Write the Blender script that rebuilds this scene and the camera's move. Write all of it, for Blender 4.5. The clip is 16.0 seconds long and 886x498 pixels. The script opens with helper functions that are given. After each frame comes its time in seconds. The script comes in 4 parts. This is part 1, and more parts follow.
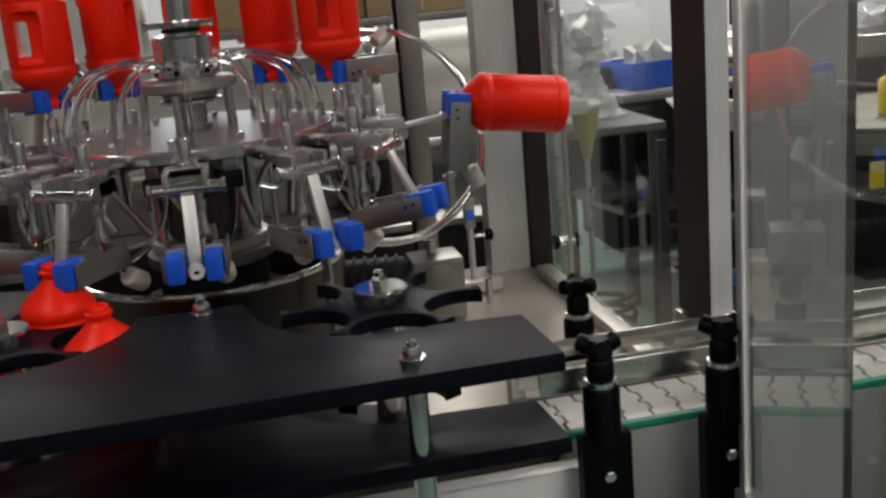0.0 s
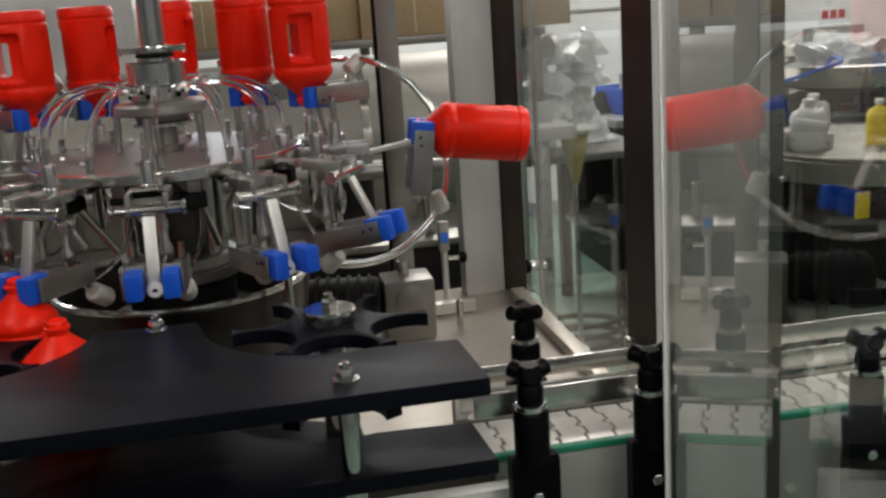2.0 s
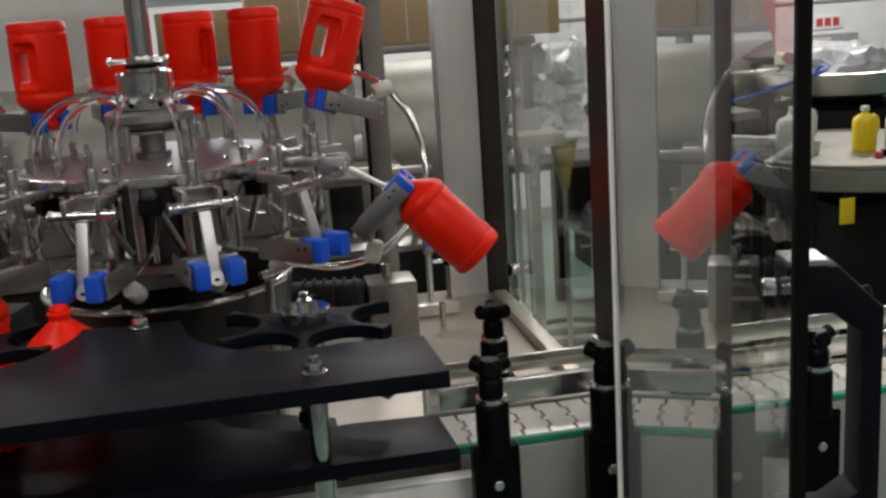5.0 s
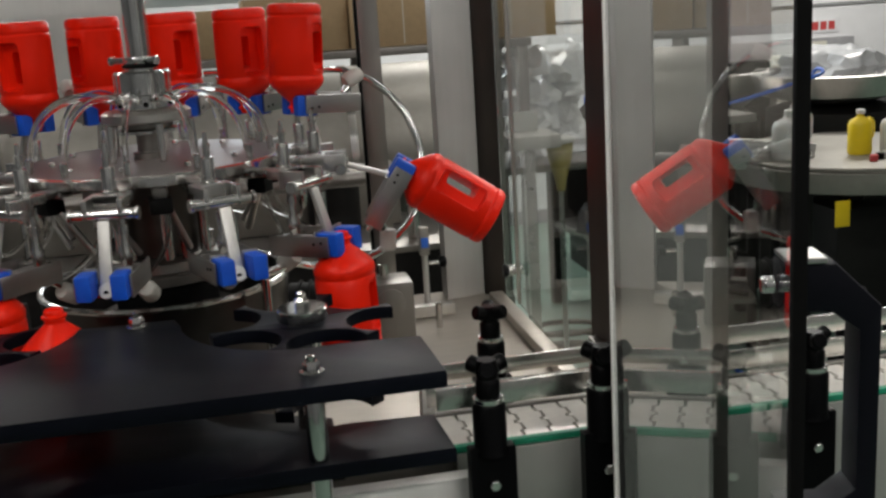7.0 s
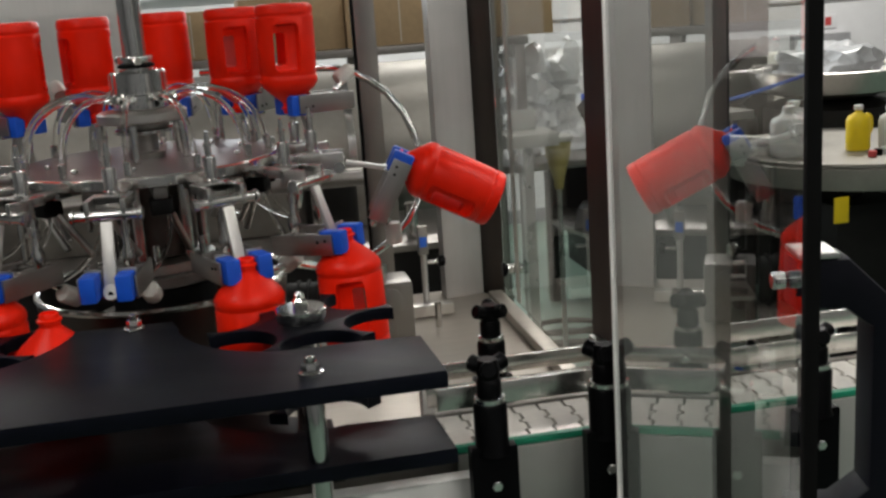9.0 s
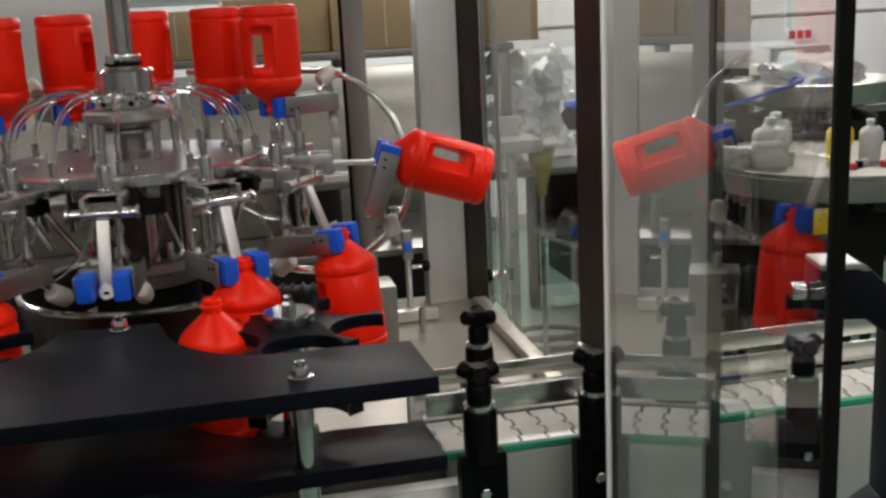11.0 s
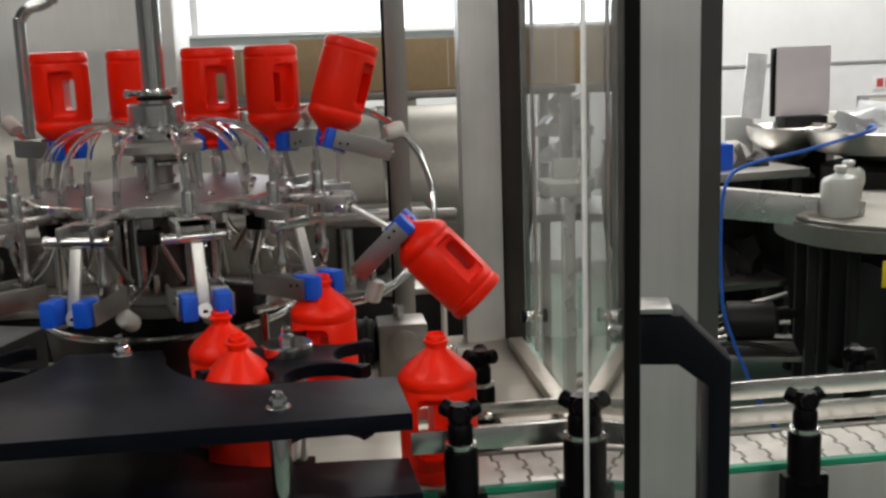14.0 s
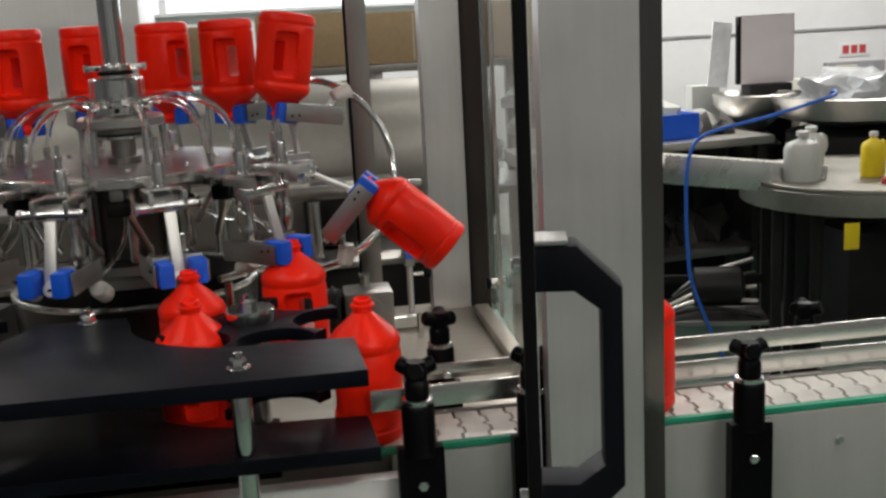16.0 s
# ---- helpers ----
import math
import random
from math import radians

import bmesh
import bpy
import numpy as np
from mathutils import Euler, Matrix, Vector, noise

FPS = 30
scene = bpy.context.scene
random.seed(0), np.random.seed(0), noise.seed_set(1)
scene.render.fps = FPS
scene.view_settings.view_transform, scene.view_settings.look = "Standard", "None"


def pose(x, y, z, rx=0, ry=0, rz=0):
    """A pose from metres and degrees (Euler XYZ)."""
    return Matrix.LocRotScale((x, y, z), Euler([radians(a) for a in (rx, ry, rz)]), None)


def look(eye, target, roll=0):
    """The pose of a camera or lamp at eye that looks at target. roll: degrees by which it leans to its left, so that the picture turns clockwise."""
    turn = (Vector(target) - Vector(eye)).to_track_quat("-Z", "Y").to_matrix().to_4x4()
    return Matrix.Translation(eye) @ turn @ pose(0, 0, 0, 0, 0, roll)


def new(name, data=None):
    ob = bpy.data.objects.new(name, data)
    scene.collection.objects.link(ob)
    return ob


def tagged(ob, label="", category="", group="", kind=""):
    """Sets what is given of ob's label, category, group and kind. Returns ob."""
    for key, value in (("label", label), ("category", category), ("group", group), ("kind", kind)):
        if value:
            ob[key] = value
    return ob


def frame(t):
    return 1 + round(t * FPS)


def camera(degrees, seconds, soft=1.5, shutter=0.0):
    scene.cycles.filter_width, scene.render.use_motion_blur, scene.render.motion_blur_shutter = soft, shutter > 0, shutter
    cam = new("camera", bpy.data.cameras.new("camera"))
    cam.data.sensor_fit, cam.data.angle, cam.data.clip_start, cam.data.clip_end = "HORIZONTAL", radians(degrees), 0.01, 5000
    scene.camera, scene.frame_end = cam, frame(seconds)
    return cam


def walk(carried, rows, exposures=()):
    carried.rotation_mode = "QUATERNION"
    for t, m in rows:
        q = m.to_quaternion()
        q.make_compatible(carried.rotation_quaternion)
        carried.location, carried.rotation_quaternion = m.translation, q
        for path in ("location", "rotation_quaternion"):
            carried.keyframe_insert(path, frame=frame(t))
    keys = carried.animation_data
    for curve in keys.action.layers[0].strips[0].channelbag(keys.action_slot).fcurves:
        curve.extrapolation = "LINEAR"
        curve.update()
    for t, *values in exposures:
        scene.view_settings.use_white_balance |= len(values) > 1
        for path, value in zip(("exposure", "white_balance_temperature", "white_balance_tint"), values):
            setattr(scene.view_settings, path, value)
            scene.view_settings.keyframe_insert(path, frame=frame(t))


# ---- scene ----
cam = camera(44.75, 16.0, soft=2.6)
PATH = [
    (0, (0.047, -1.784, 1.627), (0.412, 0.116, 1.119), -5.05),
    (0.5, (0.046, -1.789, 1.635), (0.461, 0.097, 1.116), -4.19),
    (1, (0.055, -1.797, 1.634), (0.471, 0.090, 1.121), -3.99),
    (1.5, (0.092, -1.824, 1.641), (0.467, 0.077, 1.144), -3.98),
    (2, (0.121, -1.850, 1.647), (0.470, 0.061, 1.169), -3.78),
    (2.5, (0.134, -1.874, 1.651), (0.477, 0.041, 1.186), -3.42),
    (3, (0.176, -1.905, 1.647), (0.465, 0.022, 1.194), -3.84),
    (3.5, (0.185, -1.922, 1.643), (0.472, 0.006, 1.192), -4.20),
    (4, (0.159, -1.932, 1.651), (0.484, -0.013, 1.191), -3.63),
    (6.5, (0.153, -1.932, 1.656), (0.503, -0.019, 1.189), -3.76),
    (7, (0.152, -1.934, 1.653), (0.503, -0.020, 1.191), -3.57),
    (7.5, (0.154, -1.931, 1.653), (0.506, -0.018, 1.188), -3.83),
    (8, (0.156, -1.929, 1.653), (0.506, -0.016, 1.187), -3.88),
    (8.5, (0.155, -1.925, 1.651), (0.506, -0.012, 1.186), -4.05),
    (11, (0.135, -1.909, 1.648), (0.533, -0.003, 1.192), -2.77),
    (11.5, (0.141, -1.903, 1.648), (0.552, 0.001, 1.195), -2.94),
    (12, (0.179, -1.925, 1.648), (0.544, -0.007, 1.214), -3.21),
    (12.5, (0.217, -1.953, 1.652), (0.532, -0.022, 1.238), -2.94),
    (13, (0.230, -1.945, 1.649), (0.523, -0.007, 1.249), -2.11),
    (13.5, (0.237, -1.928, 1.644), (0.514, 0.015, 1.256), -1.65),
    (14, (0.259, -1.939, 1.642), (0.498, 0.011, 1.265), -1.95),
    (14.5, (0.279, -1.954, 1.645), (0.488, -0.002, 1.265), -2.35),
    (15, (0.278, -1.957, 1.638), (0.491, -0.007, 1.247), -2.63),
    (15.5, (0.282, -1.966, 1.634), (0.514, -0.022, 1.227), -2.82),
    (16, (0.284, -1.989, 1.631), (0.560, -0.053, 1.210), -2.95),
]
walk(cam, [(t, look(eye, target, roll)) for t, eye, target, roll in PATH], [(0, -0.12), (2, 0.0), (3, 0.0), (5, -0.12), (8.7, -0.12), (11, 0.06), (12.5, 0.06), (16, -0.02)])

# ---- world and light ----
world = bpy.data.worlds.new("world")
scene.world = world
world.use_nodes = True
world.node_tree.nodes["Background"].inputs[0].default_value = (0.75, 0.85, 1.0, 1)
world.node_tree.nodes["Background"].inputs[1].default_value = 0.03


def area_lamp(x, y, z, sx, sy, power, rx=0, rz=0, colour=(1.0, 0.97, 0.92)):
    data = bpy.data.lights.new("tube_light", "AREA")
    data.shape, data.size, data.size_y, data.energy, data.color = "RECTANGLE", sx, sy, power, colour
    ob = new("tube_light", data)
    ob.matrix_basis = pose(x, y, z, rx, 0, rz)
    return ob


# unseen ceiling lamps: place and power; y -3.4 row added to brighten steel fronts
LAMPS = [(-1.3, -1.2, 16), (1.5, -1.2, 20), (-1.3, 1.4, 10), (1.5, 1.4, 12), (3.9, 1.4, 11), (-1.3, 3.9, 24), (1.5, 3.9, 62), (3.9, 3.9, 70),
         (-1.3, -3.4, 26), (1.5, -3.4, 30), (3.9, -3.4, 18), (3.9, -1.2, 13)]
for lx, ly, power in LAMPS:
    area_lamp(lx, ly, 3.28, 1.2, 0.12, power)
# daylight of the window band in the far wall
area_lamp(-0.4, 5.33, 2.3, 5.2, 1.1, 45, rx=-90, colour=(0.9, 0.96, 1.0))

# ---- materials ----


def material(name, colour, rough=0.5, metal=0.0, grain=40.0, vary=0.12, bump=0.05, stretch=(1, 1, 1), stain=0.15, spec=0.5, **more):
    m = bpy.data.materials.new(name)
    m.use_nodes = True
    nt = m.node_tree
    b = nt.nodes["Principled BSDF"]
    tc = nt.nodes.new("ShaderNodeTexCoord")
    mp = nt.nodes.new("ShaderNodeMapping")
    mp.inputs["Scale"].default_value = stretch
    nt.links.new(tc.outputs["Object"], mp.inputs[0])
    fine = nt.nodes.new("ShaderNodeTexNoise")
    fine.inputs["Scale"].default_value, fine.inputs["Detail"].default_value = grain, 6
    nt.links.new(mp.outputs[0], fine.inputs[0])
    broad = nt.nodes.new("ShaderNodeTexNoise")
    broad.inputs["Scale"].default_value, broad.inputs["Detail"].default_value = grain / 9, 3
    nt.links.new(tc.outputs["Object"], broad.inputs[0])
    add = nt.nodes.new("ShaderNodeMath")
    add.operation = "MULTIPLY_ADD"
    add.inputs[1].default_value, add.inputs[2].default_value = 2 * vary, 1 - vary
    nt.links.new(fine.outputs[0], add.inputs[0])
    add2 = nt.nodes.new("ShaderNodeMath")
    add2.operation = "MULTIPLY_ADD"
    add2.inputs[1].default_value, add2.inputs[2].default_value = 2 * stain, 1 - stain
    nt.links.new(broad.outputs[0], add2.inputs[0])
    mul = nt.nodes.new("ShaderNodeMath")
    mul.operation = "MULTIPLY"
    nt.links.new(add.outputs[0], mul.inputs[0]), nt.links.new(add2.outputs[0], mul.inputs[1])
    mix = nt.nodes.new("ShaderNodeVectorMath")
    mix.operation = "SCALE"
    mix.inputs[0].default_value = colour
    nt.links.new(mul.outputs[0], mix.inputs[3])
    nt.links.new(mix.outputs[0], b.inputs["Base Color"])
    ro = nt.nodes.new("ShaderNodeMath")
    ro.operation = "MULTIPLY_ADD"
    ro.inputs[1].default_value, ro.inputs[2].default_value = 0.5 * rough, 0.75 * rough
    nt.links.new(broad.outputs[0], ro.inputs[0]), nt.links.new(ro.outputs[0], b.inputs["Roughness"])
    b.inputs["Metallic"].default_value = metal
    b.inputs["Specular IOR Level"].default_value = spec
    if bump:
        bp = nt.nodes.new("ShaderNodeBump")
        bp.inputs["Strength"].default_value, bp.inputs["Distance"].default_value = bump, 0.002
        nt.links.new(fine.outputs[0], bp.inputs["Height"]), nt.links.new(bp.outputs[0], b.inputs["Normal"])
    for key, value in more.items():
        b.inputs[key.replace("_", " ")].default_value = value
    return m


STEEL = material("brushed_steel", (0.58, 0.56, 0.53), 0.34, 1.0, 60, 0.10, 0.06, (1, 1, 0.06))
STEEL_H = material("brushed_steel_flat", (0.58, 0.56, 0.53), 0.36, 1.0, 60, 0.10, 0.06, (0.06, 1, 1))
CHROME = material("polished_steel", (0.76, 0.75, 0.73), 0.15, 1.0, 50, 0.08, 0.02)
DARK_STEEL = material("dull_steel", (0.30, 0.285, 0.27), 0.4, 1.0, 60, 0.12, 0.05, (1, 1, 0.06))
ALU = material("matt_aluminium", (0.64, 0.63, 0.61), 0.28, 1.0, 90, 0.08, 0.03)
CARRIER = material("worn_grey_metal", (0.44, 0.425, 0.41), 0.36, 1.0, 90, 0.14, 0.05, (0.08, 1, 1), stain=0.25)
RAIL = material("bright_rail_steel", (0.76, 0.74, 0.70), 0.22, 0.95, 60, 0.10, 0.04, (0.06, 1, 1))
# Steel of the jamb post's turned-away side, shade included in the colour.
POST = material("shaded_post_steel", (0.075, 0.062, 0.055), 0.35, 0.6, 60, 0.15, 0.05, (1, 1, 0.06), stain=0.3)
TANK = material("dull_tank_steel", (0.32, 0.305, 0.275), 0.50, 0.85, 40, 0.12, 0.04, stain=0.3)
SHEET = material("grey_steel_sheet", (0.50, 0.495, 0.465), 0.42, 0.55, 50, 0.08, 0.03, (1, 1, 0.06))
DISC = material("satin_disc", (0.26, 0.23, 0.22), 0.36, 0.6, 30, 0.08, 0.01, stain=0.2)
BLACK = material("black_plastic", (0.0022, 0.0029, 0.0062), 0.40, 0, 45, 0.3, 0.05, stain=0.5, spec=0.13)
KNOB = material("black_knob", (0.0022, 0.0022, 0.0026), 0.33, 0, 120, 0.2, 0.06, spec=0.08)
RUBBER = material("black_rubber", (0.004, 0.004, 0.004), 0.75, 0, 90, 0.2, 0.1, spec=0.15)
RED = material("red_polythene", (0.92, 0.018, 0.003), 0.36, 0, 25, 0.05, 0.06, stain=0.08, spec=0.22)
BLUE = material("blue_nylon", (0.003, 0.088, 0.60), 0.45, 0, 80, 0.1, 0.05)
WHITE = material("white_nylon", (0.62, 0.61, 0.57), 0.5, 0, 60, 0.08, 0.04)
GREEN = material("green_strip", (0.012, 0.27, 0.15), 0.45, 0, 60, 0.1, 0.03)
SLAT = material("chain_slat", (0.80, 0.77, 0.72), 0.32, 0.15, 90, 0.1, 0.05, stain=0.3)
PAINT = material("navy_handle", (0.003, 0.0033, 0.007), 0.5, 0, 90, 0.15, 0.06, spec=0.2)
CARD = material("cardboard", (0.42, 0.30, 0.17), 0.8, 0, 60, 0.12, 0.1)
FLOOR = material("green_floor_paint", (0.14, 0.21, 0.17), 0.34, 0, 9, 0.15, 0.02, stain=0.35)
WALL = material("white_wall", (0.76, 0.76, 0.77), 0.8, 0, 14, 0.04, 0.04, stain=0.08)
BEIGE = material("beige_panel", (0.60, 0.58, 0.50), 0.5, 0, 30, 0.05, 0.02)
YELLOW = material("yellow_plastic", (0.75, 0.55, 0.01), 0.35, 0, 30, 0.06, 0.02)
DULL_YELLOW = material("dull_yellow_plastic", (0.42, 0.35, 0.10), 0.5, 0, 30, 0.1, 0.02, stain=0.3)
MILK = material("milky_plastic", (0.54, 0.55, 0.52), 0.4, 0, 30, 0.05, 0.02, Subsurface_Weight=0.1)
PINK = material("faded_board", (0.70, 0.64, 0.65), 0.7, 0, 12, 0.05, 0.0, stain=0.3)
REDSIGN = material("red_print", (0.5, 0.06, 0.06), 0.6, 0, 30, 0.05, 0)
GREYSIGN = material("grey_print", (0.30, 0.30, 0.31), 0.6, 0, 30, 0.2, 0, stain=0.4)
HOSE = material("blue_hose", (0.02, 0.12, 0.55), 0.4, 0, 30, 0.05, 0.02)
FOIL = material("clear_wrap", (0.80, 0.81, 0.82), 0.25, 0, 25, 0.2, 0.5, stain=0.3)
# Near-black for dark machinery; on legs it carries the shade under tables.
DARK = material("dark_machinery_and_shade", (0.010, 0.009, 0.0085), 0.5, 0.1, 30, 0.3, 0.1, stain=0.4, spec=0.3)
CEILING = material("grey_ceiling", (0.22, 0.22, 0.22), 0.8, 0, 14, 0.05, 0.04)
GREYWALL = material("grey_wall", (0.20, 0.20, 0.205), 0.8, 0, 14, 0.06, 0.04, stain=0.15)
# Column sides carry their shade in this darker steel; the drum uses it too.
SHADE_STEEL = material("side_shade_and_drum_steel", (0.105, 0.092, 0.082), 0.36, 0.9, 60, 0.14, 0.05, (1, 1, 0.06), stain=0.25)
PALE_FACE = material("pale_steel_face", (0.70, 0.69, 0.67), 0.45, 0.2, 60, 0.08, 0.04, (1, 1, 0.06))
WRAP = material("grey_clear_wrap", (0.44, 0.45, 0.46), 0.22, 0, 25, 0.2, 0.5, stain=0.3)
TABLE = material("stained_table_steel", (0.37, 0.335, 0.29), 0.36, 0.55, 30, 0.18, 0.04, (0.3, 1, 1), stain=0.4)
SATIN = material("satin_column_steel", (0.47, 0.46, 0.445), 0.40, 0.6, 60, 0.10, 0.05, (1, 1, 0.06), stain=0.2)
BAR = material("pale_bar_metal", (0.74, 0.72, 0.69), 0.42, 0.85, 90, 0.08, 0.03, stain=0.2)
# Pan and pedestal steel, darkened to hold the shade beneath the carousel disc.
PAN = material("underdisc_shade_steel", (0.11, 0.10, 0.095), 0.3, 1.0, 40, 0.15, 0.04, stain=0.3)


def clear(name, colour, rough, ior):
    m = material(name, colour, rough, 0, 20, 0.02, 0.0, stain=0.02)
    b = m.node_tree.nodes["Principled BSDF"]
    b.inputs["Transmission Weight"].default_value, b.inputs["IOR"].default_value = 1.0, ior
    return m


GLASS = clear("door_glass", (0.95, 0.98, 0.965), 0.0, 1.43)
TUBE = clear("clear_tube", (0.94, 0.94, 0.92), 0.10, 1.18)


def glow(name, colour, strength):
    m = bpy.data.materials.new(name)
    m.use_nodes = True
    b = m.node_tree.nodes["Principled BSDF"]
    b.inputs["Base Color"].default_value = (*colour, 1)
    b.inputs["Emission Color"].default_value, b.inputs["Emission Strength"].default_value = (*colour, 1), strength
    return m


LAMP = glow("tube_glow", (1.0, 0.97, 0.92), 6)
DAY = glow("window_daylight", (0.88, 0.93, 1.0), 0.9)

# ---- mesh helpers ----


def bm_box(bm, x0, x1, y0, y1, z0, z1, bevel=0.0, m=None):
    made = bmesh.ops.create_cube(bm, size=1.0)["verts"]
    for v in made:
        v.co = Vector(((x0 + x1) / 2 + v.co.x * (x1 - x0), (y0 + y1) / 2 + v.co.y * (y1 - y0), (z0 + z1) / 2 + v.co.z * (z1 - z0)))
        if m:
            v.co = m @ v.co
    if bevel:
        edges = list({e for v in made for e in v.link_edges})
        bmesh.ops.bevel(bm, geom=edges, offset=bevel, segments=2, profile=0.6, affect="EDGES")
    return bm


def box(x0, x1, y0, y1, z0, z1, bevel=0.002, m=None):
    return bm_box(bmesh.new(), x0, x1, y0, y1, z0, z1, bevel, m)


def lathe(profile, n=32, bm=None, m=None, sx=1.0, sy=1.0):
    """Turns a profile of (radius, height) about z."""
    bm = bm or bmesh.new()
    rings = []
    for r, z in profile:
        ring = []
        for i in range(n):
            a = 2 * math.pi * i / n
            co = Vector((r * sx * math.cos(a), r * sy * math.sin(a), z))
            ring.append(bm.verts.new(m @ co if m else co))
        rings.append(ring)
    for a, b in zip(rings, rings[1:]):
        for i in range(n):
            bm.faces.new((a[i], a[(i + 1) % n], b[(i + 1) % n], b[i]))
    bm.faces.new(rings[0][::-1]), bm.faces.new(rings[-1])
    return bm


def rod(a, b, r, n=14, bm=None):
    a, b = Vector(a), Vector(b)
    m = Matrix.Translation(a) @ (b - a).to_track_quat("Z", "Y").to_matrix().to_4x4()
    h = (b - a).length
    c = min(r * 0.2, h * 0.2)
    return lathe([(r - c, 0), (r, c), (r, h - c), (r - c, h)], n, bm, m)


def sweep(points, r, n=10, bm=None):
    """A round bar along points."""
    bm = bm or bmesh.new()
    pts = [Vector(p) for p in points]
    rings, side = [], None
    for i, p in enumerate(pts):
        d = (pts[min(i + 1, len(pts) - 1)] - pts[max(i - 1, 0)]).normalized()
        if side is None:
            side = d.orthogonal().normalized()
        side = (side - d * side.dot(d)).normalized()
        up = d.cross(side)
        rings.append([bm.verts.new(p + r * (side * math.cos(2 * math.pi * k / n) + up * math.sin(2 * math.pi * k / n))) for k in range(n)])
    for a, b in zip(rings, rings[1:]):
        for k in range(n):
            bm.faces.new((a[k], a[(k + 1) % n], b[(k + 1) % n], b[k]))
    bm.faces.new(rings[0][::-1]), bm.faces.new(rings[-1])
    return bm


def smooth_line(points, steps=8):
    """Catmull-Rom line through points."""
    p = [Vector(q) for q in points]
    p = [2 * p[0] - p[1], *p, 2 * p[-1] - p[-2]]
    out = []
    for i in range(1, len(p) - 2):
        for s in range(steps):
            t = s / steps
            out.append(0.5 * ((2 * p[i]) + (p[i + 1] - p[i - 1]) * t + (2 * p[i - 1] - 5 * p[i] + 4 * p[i + 1] - p[i + 2]) * t * t
                              + (3 * p[i] - p[i - 1] - 3 * p[i + 1] + p[i + 2]) * t ** 3))
    return out + [p[-2]]


def slab(outline, z0, z1, bevel=0.002):
    """A flat plate of any outline."""
    bm = bmesh.new()
    low = [bm.verts.new((x, y, z0)) for x, y in outline]
    face = bm.faces.new(low)
    up = bmesh.ops.extrude_face_region(bm, geom=[face])["geom"]
    for v in up:
        if isinstance(v, bmesh.types.BMVert):
            v.co.z = z1
    bmesh.ops.recalc_face_normals(bm, faces=bm.faces)
    if bevel:
        rim = [e for e in bm.edges if abs(e.verts[0].co.z - e.verts[1].co.z) < 1e-6]
        bmesh.ops.bevel(bm, geom=rim, offset=bevel, segments=2, profile=0.6, affect="EDGES")
    return bm


def mesh_of(name, bm, mat, angle=40):
    bmesh.ops.recalc_face_normals(bm, faces=bm.faces)
    me = bpy.data.meshes.new(name)
    for f in bm.faces:
        f.smooth = True
    for e in bm.edges:
        if len(e.link_faces) == 2 and e.calc_face_angle(0) > radians(angle):
            e.smooth = False
    bm.to_mesh(me)
    bm.free()
    me.materials.append(mat)
    return me


def part(name, bm, mat, parent=None, label="", m=None):
    ob = new(name, mesh_of(name, bm, mat))
    ob.parent = parent
    if m is not None:
        ob.matrix_basis = m
    return tagged(ob, label)


def thing(name, label, category, m=None, group="", kind=""):
    ob = new(name)
    ob.empty_display_size = 0.1
    if m is not None:
        ob.matrix_basis = m
    return tagged(ob, label, category, group, kind)


def single(name, bm, mat, label, category, m=None, group="", kind=""):
    return tagged(part(name, bm, mat, None, "", m), label, category, group, kind)


def share(ob, m, parent=None):
    """One more object on the same mesh."""
    o = new(ob.name.split(".")[0], ob.data)
    o.parent, o.matrix_basis = parent or ob.parent, m
    return o


def arc(cx, cy, r, a0, a1, n=16):
    return [(cx + r * math.cos(radians(a0 + (a1 - a0) * i / n)), cy + r * math.sin(radians(a0 + (a1 - a0) * i / n))) for i in range(n + 1)]


# ---- the room ----
ROOM = (-4.2, 6.8, -4.5, 5.4, 3.4)
x0, x1, y0, y1, top = ROOM
single("floor", box(x0, x1, y0, y1, -0.12, 0.0, 0), FLOOR, "green painted concrete workshop floor, scuffed", "floor", kind="structure")
# Ceiling and three grey walls are unseen; their grey cuts bounce and reflections.
single("ceiling", box(x0, x1, y0, y1, top, top + 0.15, 0), CEILING, "unseen plain ceiling, grey to cut bounced light", "ceiling", kind="structure")
single("wall_west", box(x0 - 0.2, x0, y0, y1, 0, top, 0), GREYWALL, "unseen plain wall, grey to darken reflections", "wall", kind="structure")
single("wall_east", box(x1, x1 + 0.2, y0, y1, 0, top, 0), GREYWALL, "unseen plain wall, grey to darken reflections", "wall", kind="structure")
single("wall_south", box(x0 - 0.2, x1 + 0.2, y0 - 0.2, y0, 0, top, 0), GREYWALL, "unseen plain wall, grey to darken reflections", "wall", kind="structure")
wall_n = thing("wall_north", "white plastered wall with a horizontal panel seam", "wall", kind="structure")
part("wall_low", box(x0 - 0.2, x1 + 0.2, y1, y1 + 0.2, 0, 1.72, 0), WALL, wall_n)
part("wall_high", box(x0 - 0.2, x1 + 0.2, y1, y1 + 0.2, 2.86, top, 0), WALL, wall_n)
part("wall_side", box(x0 - 0.2, -3.0, y1, y1 + 0.2, 1.7205, 2.8595, 0), WALL, wall_n)
part("wall_side", box(2.2, x1 + 0.2, y1, y1 + 0.2, 1.7205, 2.8595, 0), WALL, wall_n)
part("seam", box(2.3, x1, y1 - 0.012, y1 - 0.001, 1.40, 1.415, 0), GREYSIGN, wall_n)
part("lower_seam", box(x0, x1, y1 - 0.012, y1 - 0.001, 0.0, 0.10, 0), GREYSIGN, wall_n)
window = thing("window_1", "wide bright window band with white frames", "window", kind="structure")
